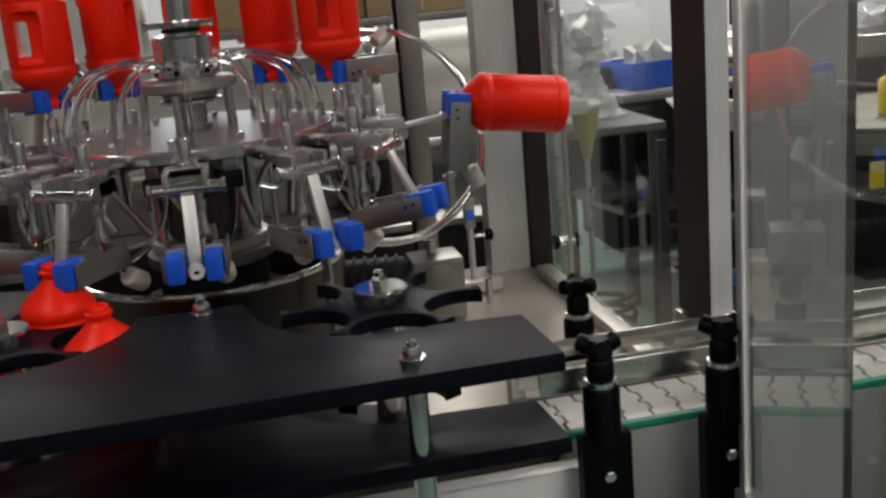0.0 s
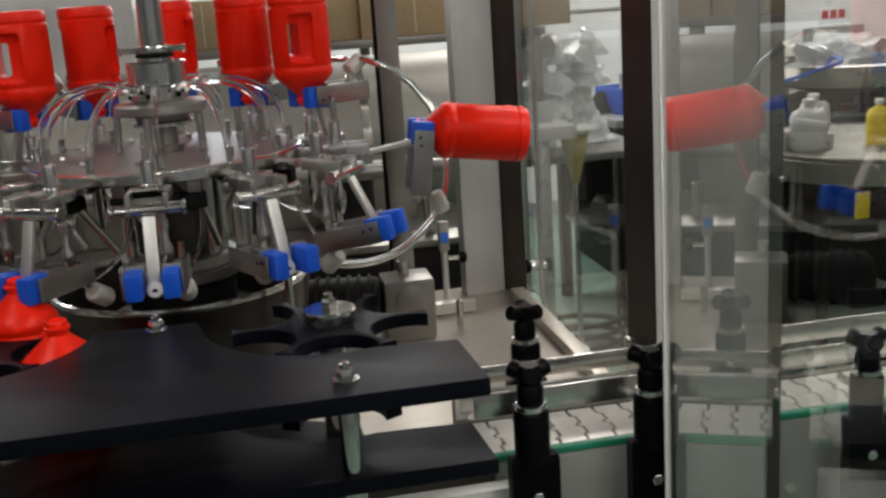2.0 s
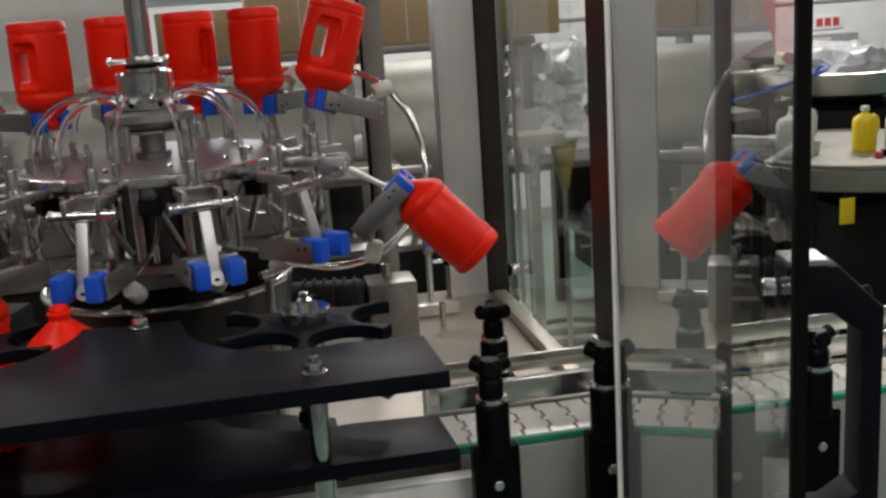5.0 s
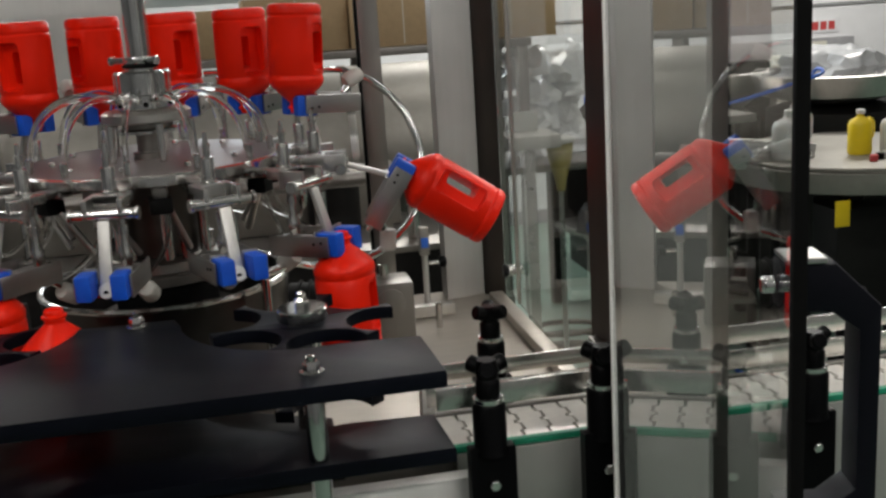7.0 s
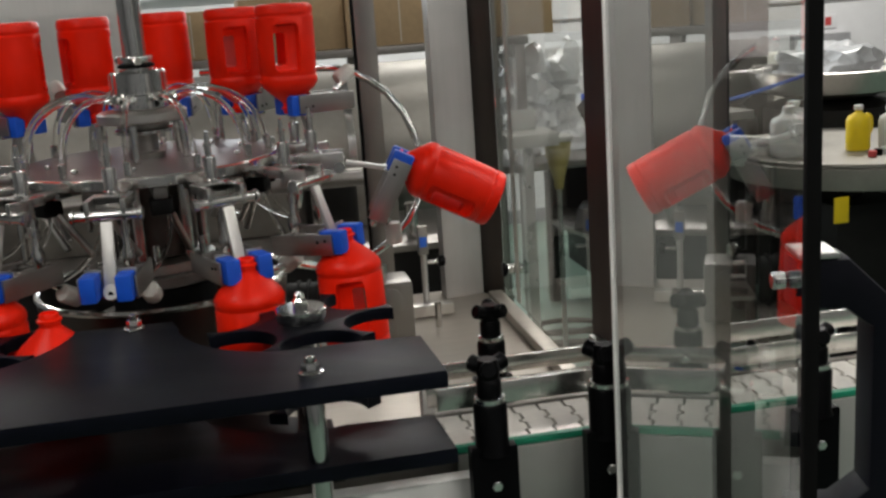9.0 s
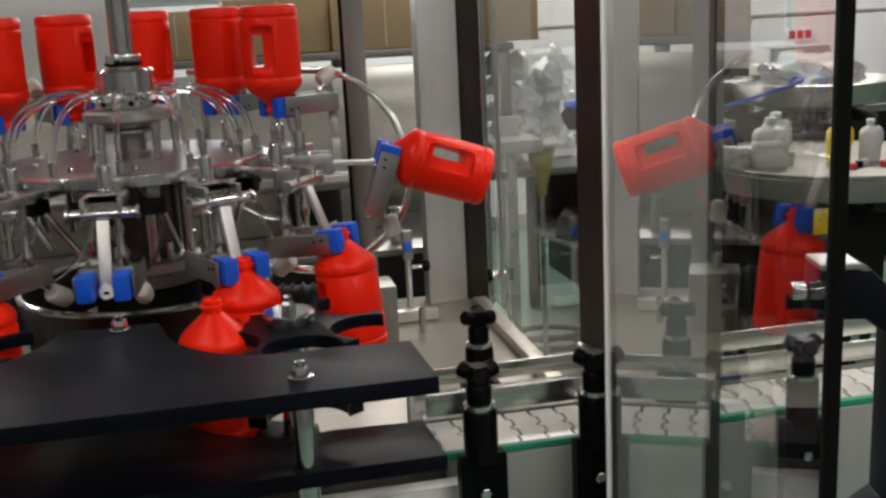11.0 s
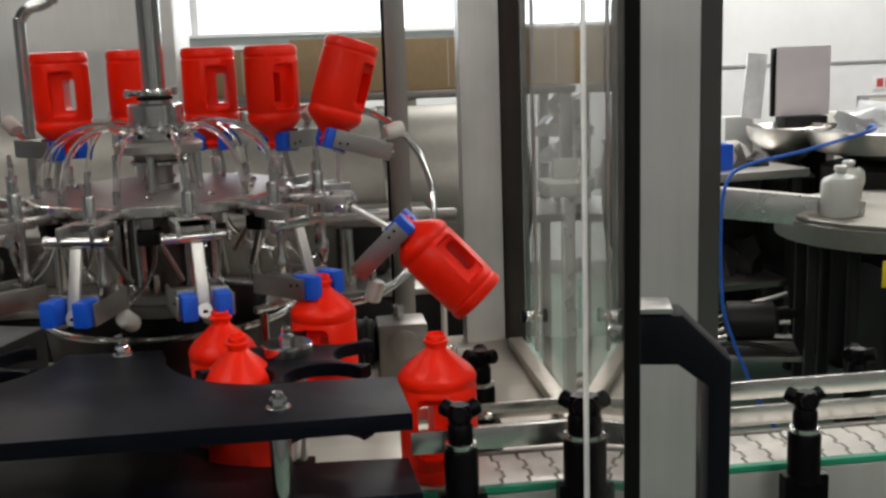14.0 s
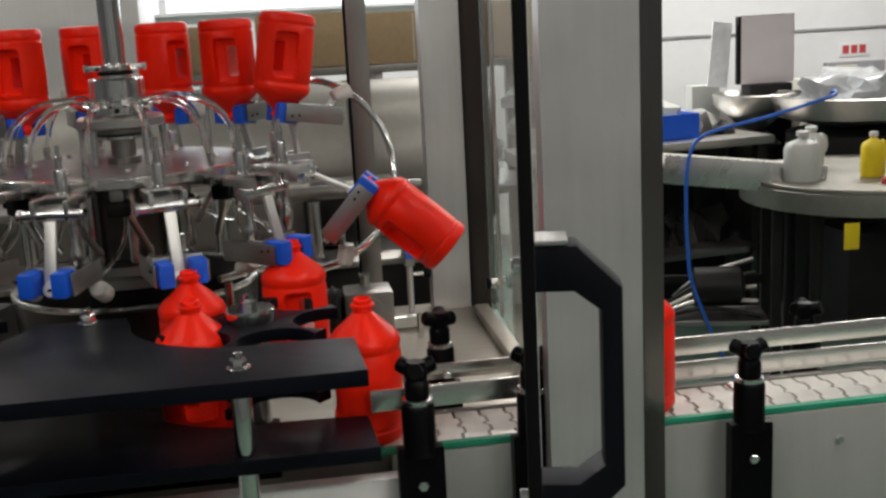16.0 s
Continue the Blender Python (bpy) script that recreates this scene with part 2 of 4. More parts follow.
part("window_sill", box(-3.0, 2.2, y1 - 0.05, y1 + 0.12, 1.721, 1.745, 0.003), WALL, window)
for i in range(5):
    part("window_frame", box(-3.0 + i * 1.27, -2.95 + i * 1.27, y1 + 0.06, y1 + 0.10, 1.746, 2.859, 0.003), WALL, window)
for i in range(4):
    part("window_pane", box(-2.949 + i * 1.27, -1.731 + i * 1.27, y1 + 0.075, y1 + 0.081, 1.746, 2.859, 0), DAY, window, "frosted pane full of daylight")

for lx, ly, power in LAMPS:
    lamp = thing("ceiling_lamp", "unseen long fluorescent tube lamp added under the ceiling", "ceiling lamp", pose(lx, ly, 3.3), "workshop lamps")
    part("lamp_body", box(-0.62, 0.62, -0.05, 0.05, 0.03, 0.1), WALL, lamp)
    part("tube", rod((-0.6, 0, 0.01), (0.6, 0, 0.01), 0.014), LAMP, lamp)

# ---- the rinsing machine: frame and table ----
HINGE_R, HINGE_Z, SPACING = 0.330, 1.369, 30.0
LEVEL = 1.058
STAR_X, STAR_Y, STAR_R = 0.215, -0.455, 0.113
LEFT_X, LEFT_Y = -0.262, -0.408

table = thing("machine_table", "stainless steel machine table with a raised edge", "machine base")
part("table_top", box(-1.0, 0.76, -0.43, 0.72, 0.86, 0.9, 0.004), TABLE, table, "stained steel table top")
part("front_apron", box(-1.0, 0.42, -0.665, -0.64, 0.25, 1.04, 0.003), PALE_FACE, table, "brushed steel front sheet")
part("side_apron", box(0.72, 0.76, -0.43, 0.72, 0.25, 0.856, 0.003), STEEL, table)
part("rear_apron", box(-1.0, 0.72, 0.68, 0.72, 0.25, 0.856, 0.003), STEEL, table)
part("edge_rail", box(0.722, 0.757, -0.30, 0.58, 0.902, 0.925, 0.004), TABLE, table, "raised steel edge rail")
part("cross_rail", box(-0.3, 0.62, 0.50, 0.53, 0.902, 0.93, 0.004), STEEL_H, table)
for lx, ly in ((-0.95, -0.60), (-0.95, 0.66), (0.70, 0.66), (0.36, -0.60)):
    part("table_leg", box(lx - 0.03, lx + 0.03, ly - 0.03, ly + 0.03, 0.0, 0.25, 0.004), STEEL, table)
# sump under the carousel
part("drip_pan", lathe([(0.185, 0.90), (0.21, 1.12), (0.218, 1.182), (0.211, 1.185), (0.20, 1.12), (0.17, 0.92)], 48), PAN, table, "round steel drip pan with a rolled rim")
part("pan_rim", sweep([(0.215 * math.cos(radians(a)), 0.215 * math.sin(radians(a)), 1.186) for a in range(0, 361, 6)], 0.006, 8), CHROME, table)
part("small_stud", rod((0.565, 0.42, 0.9), (0.565, 0.42, 0.96), 0.008), CHROME, table)


POST_TOP = 2.25
column = thing("front_column", "wide brushed steel corner column of the machine frame", "machine post", group="machine frame posts")
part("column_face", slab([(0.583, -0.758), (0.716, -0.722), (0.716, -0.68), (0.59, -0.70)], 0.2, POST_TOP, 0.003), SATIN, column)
# Side face: shade put into the colour, same steel as the face.
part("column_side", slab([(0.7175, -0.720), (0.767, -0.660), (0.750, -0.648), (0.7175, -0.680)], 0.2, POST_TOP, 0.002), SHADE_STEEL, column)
part("column_foot", box(0.57, 0.78, -0.77, -0.64, 0.0, 0.199, 0.004), STEEL, column)
post_a = thing("rear_jamb_post", "square steel post beside the conveyor opening", "machine post", group="machine frame posts")
# Side face darker, front face paler: one steel post's light and shade as colours.
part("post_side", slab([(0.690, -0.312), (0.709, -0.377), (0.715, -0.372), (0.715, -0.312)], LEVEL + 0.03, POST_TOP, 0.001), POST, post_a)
part("post_face", slab([(0.7105, -0.379), (0.752, -0.364), (0.745, -0.312), (0.7165, -0.368)], LEVEL + 0.03, POST_TOP, 0.001), PALE_FACE, post_a, "brushed steel front face in a pale lit tone")
part("post_foot", box(0.685, 0.76, -0.385, -0.305, 0.902, LEVEL + 0.029, 0.003), STEEL, post_a)
post_b = thing("rear_column", "wide brushed steel column at the back of the machine", "machine post", group="machine frame posts")
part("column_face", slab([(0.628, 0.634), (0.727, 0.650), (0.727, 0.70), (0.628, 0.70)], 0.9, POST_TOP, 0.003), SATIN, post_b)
# Side shade painted by the darker steel, as on the front column.
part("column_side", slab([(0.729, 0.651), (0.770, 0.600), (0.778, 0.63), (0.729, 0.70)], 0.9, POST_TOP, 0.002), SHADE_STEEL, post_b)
part("column_flange", slab([(0.7715, 0.598), (0.790, 0.60), (0.790, 0.63), (0.779, 0.63)], 0.9, POST_TOP, 0.002), STEEL, post_b)
mullion = thing("rear_mullion", "narrow dull steel upright behind the carousel", "machine post", group="machine frame posts")
part("post", slab([(0.452, 0.62), (0.470, 0.615), (0.500, 0.62), (0.500, 0.66), (0.452, 0.66)], 0.9, POST_TOP, 0.003), DARK_STEEL, mullion)
part("seal", box(0.446, 0.4515, 0.63, 0.65, 0.9, POST_TOP, 0.001), RUBBER, mullion)
mullion = thing("rear_mullion", "narrow steel upright at the far corner", "machine post", group="machine frame posts")
part("post", slab([(-0.62, 0.62), (-0.55, 0.62), (-0.55, 0.67), (-0.62, 0.67)], 0.9, POST_TOP, 0.003), STEEL, mullion)
part("seal", box(-0.626, -0.6205, 0.635, 0.655, 0.9, POST_TOP, 0.001), RUBBER, mullion)
single("top_beam", box(-0.95, 0.80, 0.61, 0.70, POST_TOP + 0.001, POST_TOP + 0.07, 0.004), STEEL_H, "steel beam joining the tops of the machine posts", "machine beam")
single("top_beam", box(0.60, 0.76, -0.74, 0.606, POST_TOP + 0.001, POST_TOP + 0.07, 0.004), STEEL_H, "steel beam joining the tops of the machine posts", "machine beam")

# side glass of the machine
side_glass = thing("side_glass_panel", "fixed clear glass panel with a hinge bolt", "glass panel", pose(0.742, -0.31, 0, 0, 0, 88.2), kind="structure")
pane = part("pane", box(0.0, 0.895, -0.004, 0.004, 0.93, POST_TOP - 0.01, 0), GLASS, side_glass)
pane.visible_shadow = False
part("glass_seal", box(0.738, 0.750, -0.007, 0.007, 0.93, POST_TOP - 0.012, 0.001), STEEL, side_glass)
part("glass_bolt", rod((0.772, -0.02, 1.006), (0.772, 0.024, 1.006), 0.013), CHROME, side_glass, "round chrome glass clamp")
part("glass_bolt_cap", rod((0.772, 0.0245, 1.006), (0.772, 0.034, 1.006), 0.017), KNOB, side_glass)

# the open door
HX, HY, FX, FY = 0.563, -0.772, 0.391, -1.504
ang = math.degrees(math.atan2(FY - HY, FX - HX))
wide = math.hypot(FX - HX, FY - HY)
door = thing("glass_door", "open frameless glass door with a black edge seal and handle", "door", pose(HX, HY, 0, 0, 0, ang))
pane = part("pane", box(0.004, wide - 0.0062, 0.0006, 0.0040, 0.95, POST_TOP - 0.03, 0), GLASS, door, "clear greenish safety glass")
pane.visible_shadow = False
part("edge_seal", box(wide - 0.0060, wide + 0.0015, -0.0014, 0.0056, 0.95, POST_TOP - 0.03, 0.002), RUBBER, door, "black rubber edge seal")
part("hinge_strip", box(-0.004, 0.0038, -0.0025, 0.0045, 0.95, POST_TOP - 0.03, 0.001), PALE_FACE, door, "slim bright hinge strip")
for z in (0.97, 2.0):
    part("hinge", box(-0.012, 0.05, -0.012, 0.012, z, z + 0.06, 0.004), STEEL, door)
# D-shaped handle on the outer face
handle = part("handle", slab([(0, 0), (0.0, 0.022), (0.022, 0.044), (0.128, 0.044), (0.150, 0.022), (0.150, 0),
                              (0.126, 0), (0.126, 0.020), (0.116, 0.033), (0.034, 0.033), (0.024, 0.020), (0.024, 0)], -0.012, 0.012, 0.003),
              PAINT, door, "dark navy plastic D-shaped pull handle",
              Matrix.Translation((wide - 0.036, 0.0045, 1.518)) @ Matrix(((0, 0, 1, 0), (0, 1, 0, 0), (-1, 0, 0, 0), (0, 0, 0, 1))))
part("handle_cap", box(wide - 0.048, wide - 0.024, 0.0055, 0.022, 1.5183, 1.521, 0.001), ALU, door, "pale metal cap plate")
for z in (1.506, 1.380):
    part("handle_bolt", rod((wide - 0.036, -0.0065, z), (wide - 0.036, 0.0004, z), 0.0042), CHROME, door, "round chrome through bolt")

# sensor on a slim post beside the rear column
sensor = thing("sensor_post", "slim pale post with a grey sensor and black knob", "sensor", pose(0.560, 0.54, 0.9005))
part("post", rod((0, 0, 0.004), (0, 0, 0.145), 0.0075, 12), BAR, sensor)
part("post_foot", lathe([(0.024, 0), (0.024, 0.0035), (0.012, 0.0038)], 20), CHROME, sensor)
part("sensor_body", box(-0.012, 0.012, -0.010, 0.010, 0.1455, 0.215, 0.003), TANK, sensor, "small grey sensor housing")
part("sensor_face", box(-0.009, 0.009, -0.0125, -0.0105, 0.165, 0.190, 0.001), HOSE, sensor, "faded blue sticker")
part("knob_arm", rod((0.008, 0, 0.125), (0.034, 0, 0.125), 0.005, 10), CHROME, sensor)
part("knob", lathe([(0.010, 0), (0.014, 0.003), (0.014, 0.014), (0.009, 0.018)], 16, None, pose(0.0345, 0, 0.125, 0, 90, 0)), KNOB, sensor)

# ---- guide plates and star wheels ----
# right pocket arc about the right star, left pocket arc about the left star, rear arc about the carousel
POCKET = STAR_R + 0.055


def guide_outline(front, end, left):
    pts = [(left, front), (end, front), (end - 0.006, -0.628)]
    pts += arc(STAR_X, STAR_Y, POCKET, -78, -178, 20)
    pts += [(0.038, -0.425), (-0.040, -0.425)]
    pts += arc(LEFT_X, LEFT_Y, POCKET, -4, -104, 20)
    pts += [(left, -0.572)]
    return pts


upper = thing("upper_guide_plate", "black plastic bottle guide plate with curved pockets", "guide plate")
part("plate", slab(guide_outline(-0.770, 0.361, -0.95), 1.206, 1.228, 0.003), BLACK, upper)
lower = thing("lower_guide_plate", "black plastic lower guide plate under the upper one", "guide plate")
part("plate", slab(guide_outline(-0.742, 0.372, -0.95), 1.098, 1.118, 0.003), BLACK, lower)
for bx, by in ((0.208, -0.724), (-0.012, -0.449), (-0.45, -0.70)):
    post = thing("plate_post", "round chromed spacer post with a hexagon bolt", "spacer post", pose(bx, by, 0), "guide plate posts")
    part("spacer", lathe([(0.0115, 1.119), (0.0125, 1.122), (0.0125, 1.202), (0.0115, 1.2045)], 20), CHROME, post)
    part("foot", lathe([(0.013, 0.80), (0.013, 1.0965)], 20), CHROME, post)
    part("washer", lathe([(0.015, 1.2285), (0.015, 1.2315), (0.013, 1.232)], 20), CHROME, post)
    part("bolt_head", lathe([(0.0105, 1.2325), (0.0105, 1.241), (0.008, 1.244)], 6), CHROME, post)
    part("bolt_tip", lathe([(0.006, 1.2445), (0.006, 1.249), (0.0045, 1.250)], 12), CHROME, post)
bar = thing("plate_bracket", "steel cross bar carrying the guide plates", "bracket")
part("cross_bar", box(-0.90, 0.36, -0.735, -0.70, 0.76, 0.80, 0.003), STEEL_H, bar)
part("bracket_arm", box(-0.02, 0.02, -0.70, -0.666, 0.74, 0.80, 0.003), STEEL_H, bar)


def star_outline(pocket, pitch, reach, n=6):
    """Arms between round bottle pockets."""
    pts = []
    for k in range(n):
        c = radians(360 / n * k)
        cx, cy = pitch * math.cos(c), pitch * math.sin(c)
        for i in range(13):
            a = c + math.pi + radians(-reach + 2 * reach * i / 12)
            pts.append((cx + pocket * math.cos(-a + 2 * c), cy + pocket * math.sin(-a + 2 * c)))
    return pts


def star_wheel(x, y, label):
    ob = thing("star_wheel", label, "star wheel", pose(x, y, 0), "star wheels")
    out = star_outline(0.0545, 0.118, 92)
    part("upper_star", slab(out, 1.197, 1.2155, 0.002), BLACK, ob, "black plastic star plate with six pockets")
    part("lower_star", slab(out, 1.112, 1.128, 0.002), BLACK, ob, "black plastic star plate with six pockets")
    part("shaft", lathe([(0.020, 0.9), (0.020, 1.111)], 24), CHROME, ob)
    part("spacer", lathe([(0.024, 1.129), (0.024, 1.1965)], 24), CHROME, ob)
    part("hub", lathe([(0.034, 1.2158), (0.034, 1.2165), (0.036, 1.219), (0.036, 1.232), (0.034, 1.234)], 32), CHROME, ob, "turned steel hub cap")
    part("hub_nut", lathe([(0.011, 1.2345), (0.011, 1.244), (0.007, 1.248), (0.007, 1.254), (0.005, 1.256)], 6), CHROME, ob)
    return ob


# Added plate, dark so that the pale table stays hidden below the stars.
transfer = thing("transfer_plate", "added dark slide plate covering the pale table under the star wheels", "slide plate")
part("plate", slab([(-0.50, -0.60), (0.245, -0.60), (0.245, -0.44), (0.10, -0.36), (-0.16, -0.34), (-0.50, -0.36)], LEVEL - 0.03, LEVEL - 0.002, 0.002), DARK, transfer)
for bx, by in ((-0.42, -0.54), (-0.10, -0.40), (0.20, -0.56)):
    part("plate_leg", rod((bx, by, 0.66), (bx, by, LEVEL - 0.0305), 0.012), DARK_STEEL, transfer)
star_right = star_wheel(STAR_X, STAR_Y, "black six-pocket outfeed star wheel with steel hub")
star_left = star_wheel(LEFT_X, LEFT_Y, "black six-pocket infeed star wheel with steel hub")

# ---- conveyor ----
conv = thing("conveyor", "stainless steel slat chain conveyor with green edge strips", "conveyor")
CX0, CX1, CYF, CYR = -1.9, 3.75, -0.604, -0.496
part("front_side", box(0.395, CX1, CYF - 0.014, CYF - 0.006, 0.80, LEVEL - 0.007, 0.002), SHEET, conv, "grey brushed steel side plate")
part("rear_side", box(0.395, CX1, CYR + 0.006, CYR + 0.014, 0.80, LEVEL - 0.007, 0.002), SHEET, conv)
part("front_strip", box(0.372, CX1, CYF - 0.012, CYF, LEVEL - 0.0065, LEVEL + 0.003, 0.002), GREEN, conv, "green plastic wear strip")
part("rear_strip", box(0.372, CX1, CYR, CYR + 0.012, LEVEL - 0.0065, LEVEL + 0.003, 0.002), DARK_STEEL, conv)
part("chain_bed", box(CX0, CX1, CYF + 0.004, CYR - 0.004, LEVEL - 0.05, LEVEL - 0.012, 0), DARK_STEEL, conv)
part("end_plate", box(0.374, 0.393, CYR + 0.016, CYR + 0.045, 1.03, 1.12, 0.002), WHITE, conv, "white plastic end block")
for lx in (0.9, 1.9, 2.9, 3.6):
    for ly in (CYF + 0.01, CYR - 0.01):
        part("conveyor_leg", box(lx - 0.02, lx + 0.02, ly - 0.018, ly + 0.018, 0, 0.80, 0.003), STEEL, conv)
for sx in (0.70, 1.045, 1.5):
    part("side_screw", rod((sx, CYF - 0.0145, 1.005), (sx, CYF - 0.022, 1.005), 0.005, 8), CHROME, conv)

chain = thing("slat_chain", "pale plastic slat chain with dark hinge gaps", "conveyor chain")
PITCH = 0.0381
CY = (CYF + CYR) / 2
slat_bm = slab([(0.001, CYF + 0.002), (0.0345, CYF + 0.002), (0.0345, CY - 0.030), (0.0405, CY - 0.026), (0.0405, CY - 0.008), (0.0345, CY - 0.004), (0.0345, CY + 0.004),
                (0.0405, CY + 0.008), (0.0405, CY + 0.026), (0.0345, CY + 0.030), (0.0345, CYR - 0.002), (0.001, CYR - 0.002),
                (0.001, CY + 0.032), (0.007, CY + 0.028), (0.007, CY + 0.006), (0.001, CY + 0.002), (0.001, CY - 0.002), (0.007, CY - 0.006), (0.007, CY - 0.028), (0.001, CY - 0.032)],
               LEVEL - 0.008, LEVEL, 0)
slat = part("slat", slat_bm, SLAT, chain, "", pose(-1.72, 0, 0))
for i in range(1, 84):
    share(slat, pose(-1.72 + i * PITCH, 0, 0))


def rail_guide(name, y, z0, z1, xa, xb, label):
    ob = thing(name, label, "guide rail", group="conveyor guide rails")
    part("rail", box(xa, xb, y - 0.003, y + 0.003, z0, z1, 0.001), RAIL, ob)
    return ob


rail_guide("front_guide_rail", -0.628, 1.121, 1.151, 0.370, 0.60, "flat steel guide rail at the front of the chain")
rail_guide("rear_guide_rail", -0.480, 1.068, 1.098, 0.380, 0.78, "flat steel lower guide rail behind the chain")
rail_guide("rear_guide_rail", -0.455, 1.098, 1.122, 0.38, 0.79, "flat steel upper guide rail behind the chain")
rail_guide("rear_guide_rail", -0.476, 1.064, 1.094, 0.80, 3.2, "wide flat steel guide rail behind the chain")
rail_guide("rear_guide_rail", -0.466, 1.102, 1.130, 0.80, 3.2, "wide flat steel guide rail behind the chain")


def rail_clamp(x, y, z, turn, label):
    """A bracket with a black body, steel collar, and a winged knob; its top at z."""
    ob = thing("rail_clamp", label, "rail clamp", pose(x, y, 0, 0, 0, turn), "conveyor rail clamps")
    part("bracket", slab([(-0.030, -0.012), (0.030, -0.012), (0.030, 0.008), (-0.030, 0.008)], z - 0.36, z - 0.115, 0.004), KNOB, ob)
    part("body", lathe([(0.024, z - 0.125), (0.0215, z - 0.118), (0.0215, z - 0.062), (0.019, z - 0.058)], 20), KNOB, ob)
    part("collar", lathe([(0.0185, z - 0.0575), (0.0195, z - 0.056), (0.0195, z - 0.051), (0.017, z - 0.050)], 20), CHROME, ob, "steel collar ring")
    part("neck", lathe([(0.016, z - 0.0495), (0.016, z - 0.030), (0.013, z - 0.026)], 16), KNOB, ob)
    wing = bmesh.new()
    for k in range(3):
        a = radians(120 * k + 20)
        rod((0, 0, z - 0.016), (0.026 * math.cos(a), 0.026 * math.sin(a), z - 0.008), 0.011, 10, wing)
    lathe([(0.014, z - 0.0255), (0.016, z - 0.015), (0.012, z - 0.002)], 14, wing)
    part("knob", wing, KNOB, ob, "black three-lobed plastic knob")
    part("nut", rod((0, -0.013, z - 0.165), (0, -0.021, z - 0.165), 0.0075, 6), CHROME, ob, "small steel nut")
    part("lower_nut", rod((0, -0.013, z - 0.245), (0, -0.021, z - 0.245), 0.006, 6), CHROME, ob)
    part("clamp_bar", rod((0, 0.020, z - 0.085), (0, 0.064, z - 0.085), 0.006), CHROME, ob)
    part("foot_bar", box(-0.014, 0.014, 0.0085, 0.072, z - 0.30, z - 0.27, 0.003), KNOB, ob)
    return ob


FRONT_CLAMP = "black plastic rail clamp with a winged knob at the conveyor front"
REAR_CLAMP = "black plastic rail clamp with a winged knob behind the conveyor"
rail_clamp(0.426, -0.690, 1.208, 0, FRONT_CLAMP)
rail_clamp(0.577, -0.690, 1.208, 0, FRONT_CLAMP)
rail_clamp(0.888, -0.660, 1.180, 0, FRONT_CLAMP)
rail_clamp(1.38, -0.660, 1.180, 0, FRONT_CLAMP)
rail_clamp(0.498, -0.402, 1.190, 180, REAR_CLAMP)
rail_clamp(1.10, -0.402, 1.15, 180, REAR_CLAMP)

# ---- the carousel ----
FLIP = [(-180, 0), (-41, 0), (-36, 4), (-30, 16), (-22, 30), (-15, 44), (-9, 55), (-2, 84), (3, 100), (6, 113), (9, 136), (14, 160), (18, 172), (23, 180), (150, 180), (156, 174),
        (164, 150), (174, 118), (184, 84), (194, 54), (204, 26), (212, 4), (217, 0), (360, 0)]
PHASE = [(0, -2.3), (3.6, -2.3), (3.8, -3.1), (4.0, -4.8), (4.2, -7.0), (4.5, -9.9), (5.0, -15.0), (5.5, -20.2), (6.3, -29.0), (7.0, -39.0), (8.0, -53.0), (8.7, -62.7), (9.16, -69.8),
         (11.0, -95.0), (12.0, -107.0), (13.0, -120.6), (14.0, -135.0), (15.0, -149.4), (16.0, -162.2)]


def table_value(rows, x):
    for (a, fa), (b, fb) in zip(rows, rows[1:]):
        if x <= b:
            return fa + (fb - fa) * (x - a) / (b - a)
    return rows[-1][1]


def phase(t):
    return table_value(PHASE, t)


def flip(azimuth):
    a = (azimuth + 100) % 360 - 100
    return sum(table_value(FLIP, a + d) for d in (-1.5, 0, 1.5)) / 3


def grip_pose(azimuth):
    """Hinge of a gripper and its swing, in the world."""
    return pose(0, 0, 0, 0, 0, azimuth) @ pose(HINGE_R, 0, HINGE_Z, 0, -flip(azimuth), 0)


carousel = thing("rinser_carousel", "stainless steel rotary bottle rinser with twelve flipping grippers", "rotary rinser")
part("shaft", lathe([(0.020, 1.5595), (0.020, 2.24)], 24), CHROME, carousel, "tall polished central pipe")
part("shaft_collar", lathe([(0.0275, 1.567), (0.0285, 1.569), (0.0285, 1.577), (0.0275, 1.579)], 24), CHROME, carousel)
part("collar_seal", lathe([(0.024, 1.560), (0.031, 1.561), (0.031, 1.566), (0.024, 1.5665)], 24), RUBBER, carousel)
part("collar_screw", rod((-0.05, -0.012, 1.573), (0.045, -0.012, 1.573), 0.005, 8), CHROME, carousel)
part("screw_head", rod((-0.057, -0.012, 1.573), (-0.0505, -0.012, 1.573), 0.008, 6), CHROME, carousel)
part("screw_nut", rod((0.0455, -0.012, 1.573), (0.051, -0.012, 1.573), 0.008, 6), CHROME, carousel)
part("hub", lathe([(0.044, 1.4895), (0.048, 1.4925), (0.048, 1.552), (0.044, 1.556), (0.028, 1.5565), (0.028, 1.5595)], 40), CHROME, carousel, "turned steel water distributor hub")
part("hub_flange", lathe([(0.070, 1.4695), (0.076, 1.4725), (0.076, 1.485), (0.070, 1.489)], 40), STEEL_H, carousel)
part("flange_step", lathe([(0.040, 1.457), (0.044, 1.459), (0.044, 1.469)], 40), DARK_STEEL, carousel)
part("flange_lip", lathe([(0.046, 1.4495), (0.050, 1.4505), (0.050, 1.4555), (0.046, 1.4565)], 40), CHROME, carousel)
# Black plugs and ring paint the dark inside the hub's ports and groove.
for k in range(6):
    a = radians(60 * k + 15)
    part("hub_port", rod((0.0475 * math.cos(a), 0.0475 * math.sin(a), 1.500), (0.0500 * math.cos(a), 0.0500 * math.sin(a), 1.500), 0.0048, 10), RUBBER, carousel)
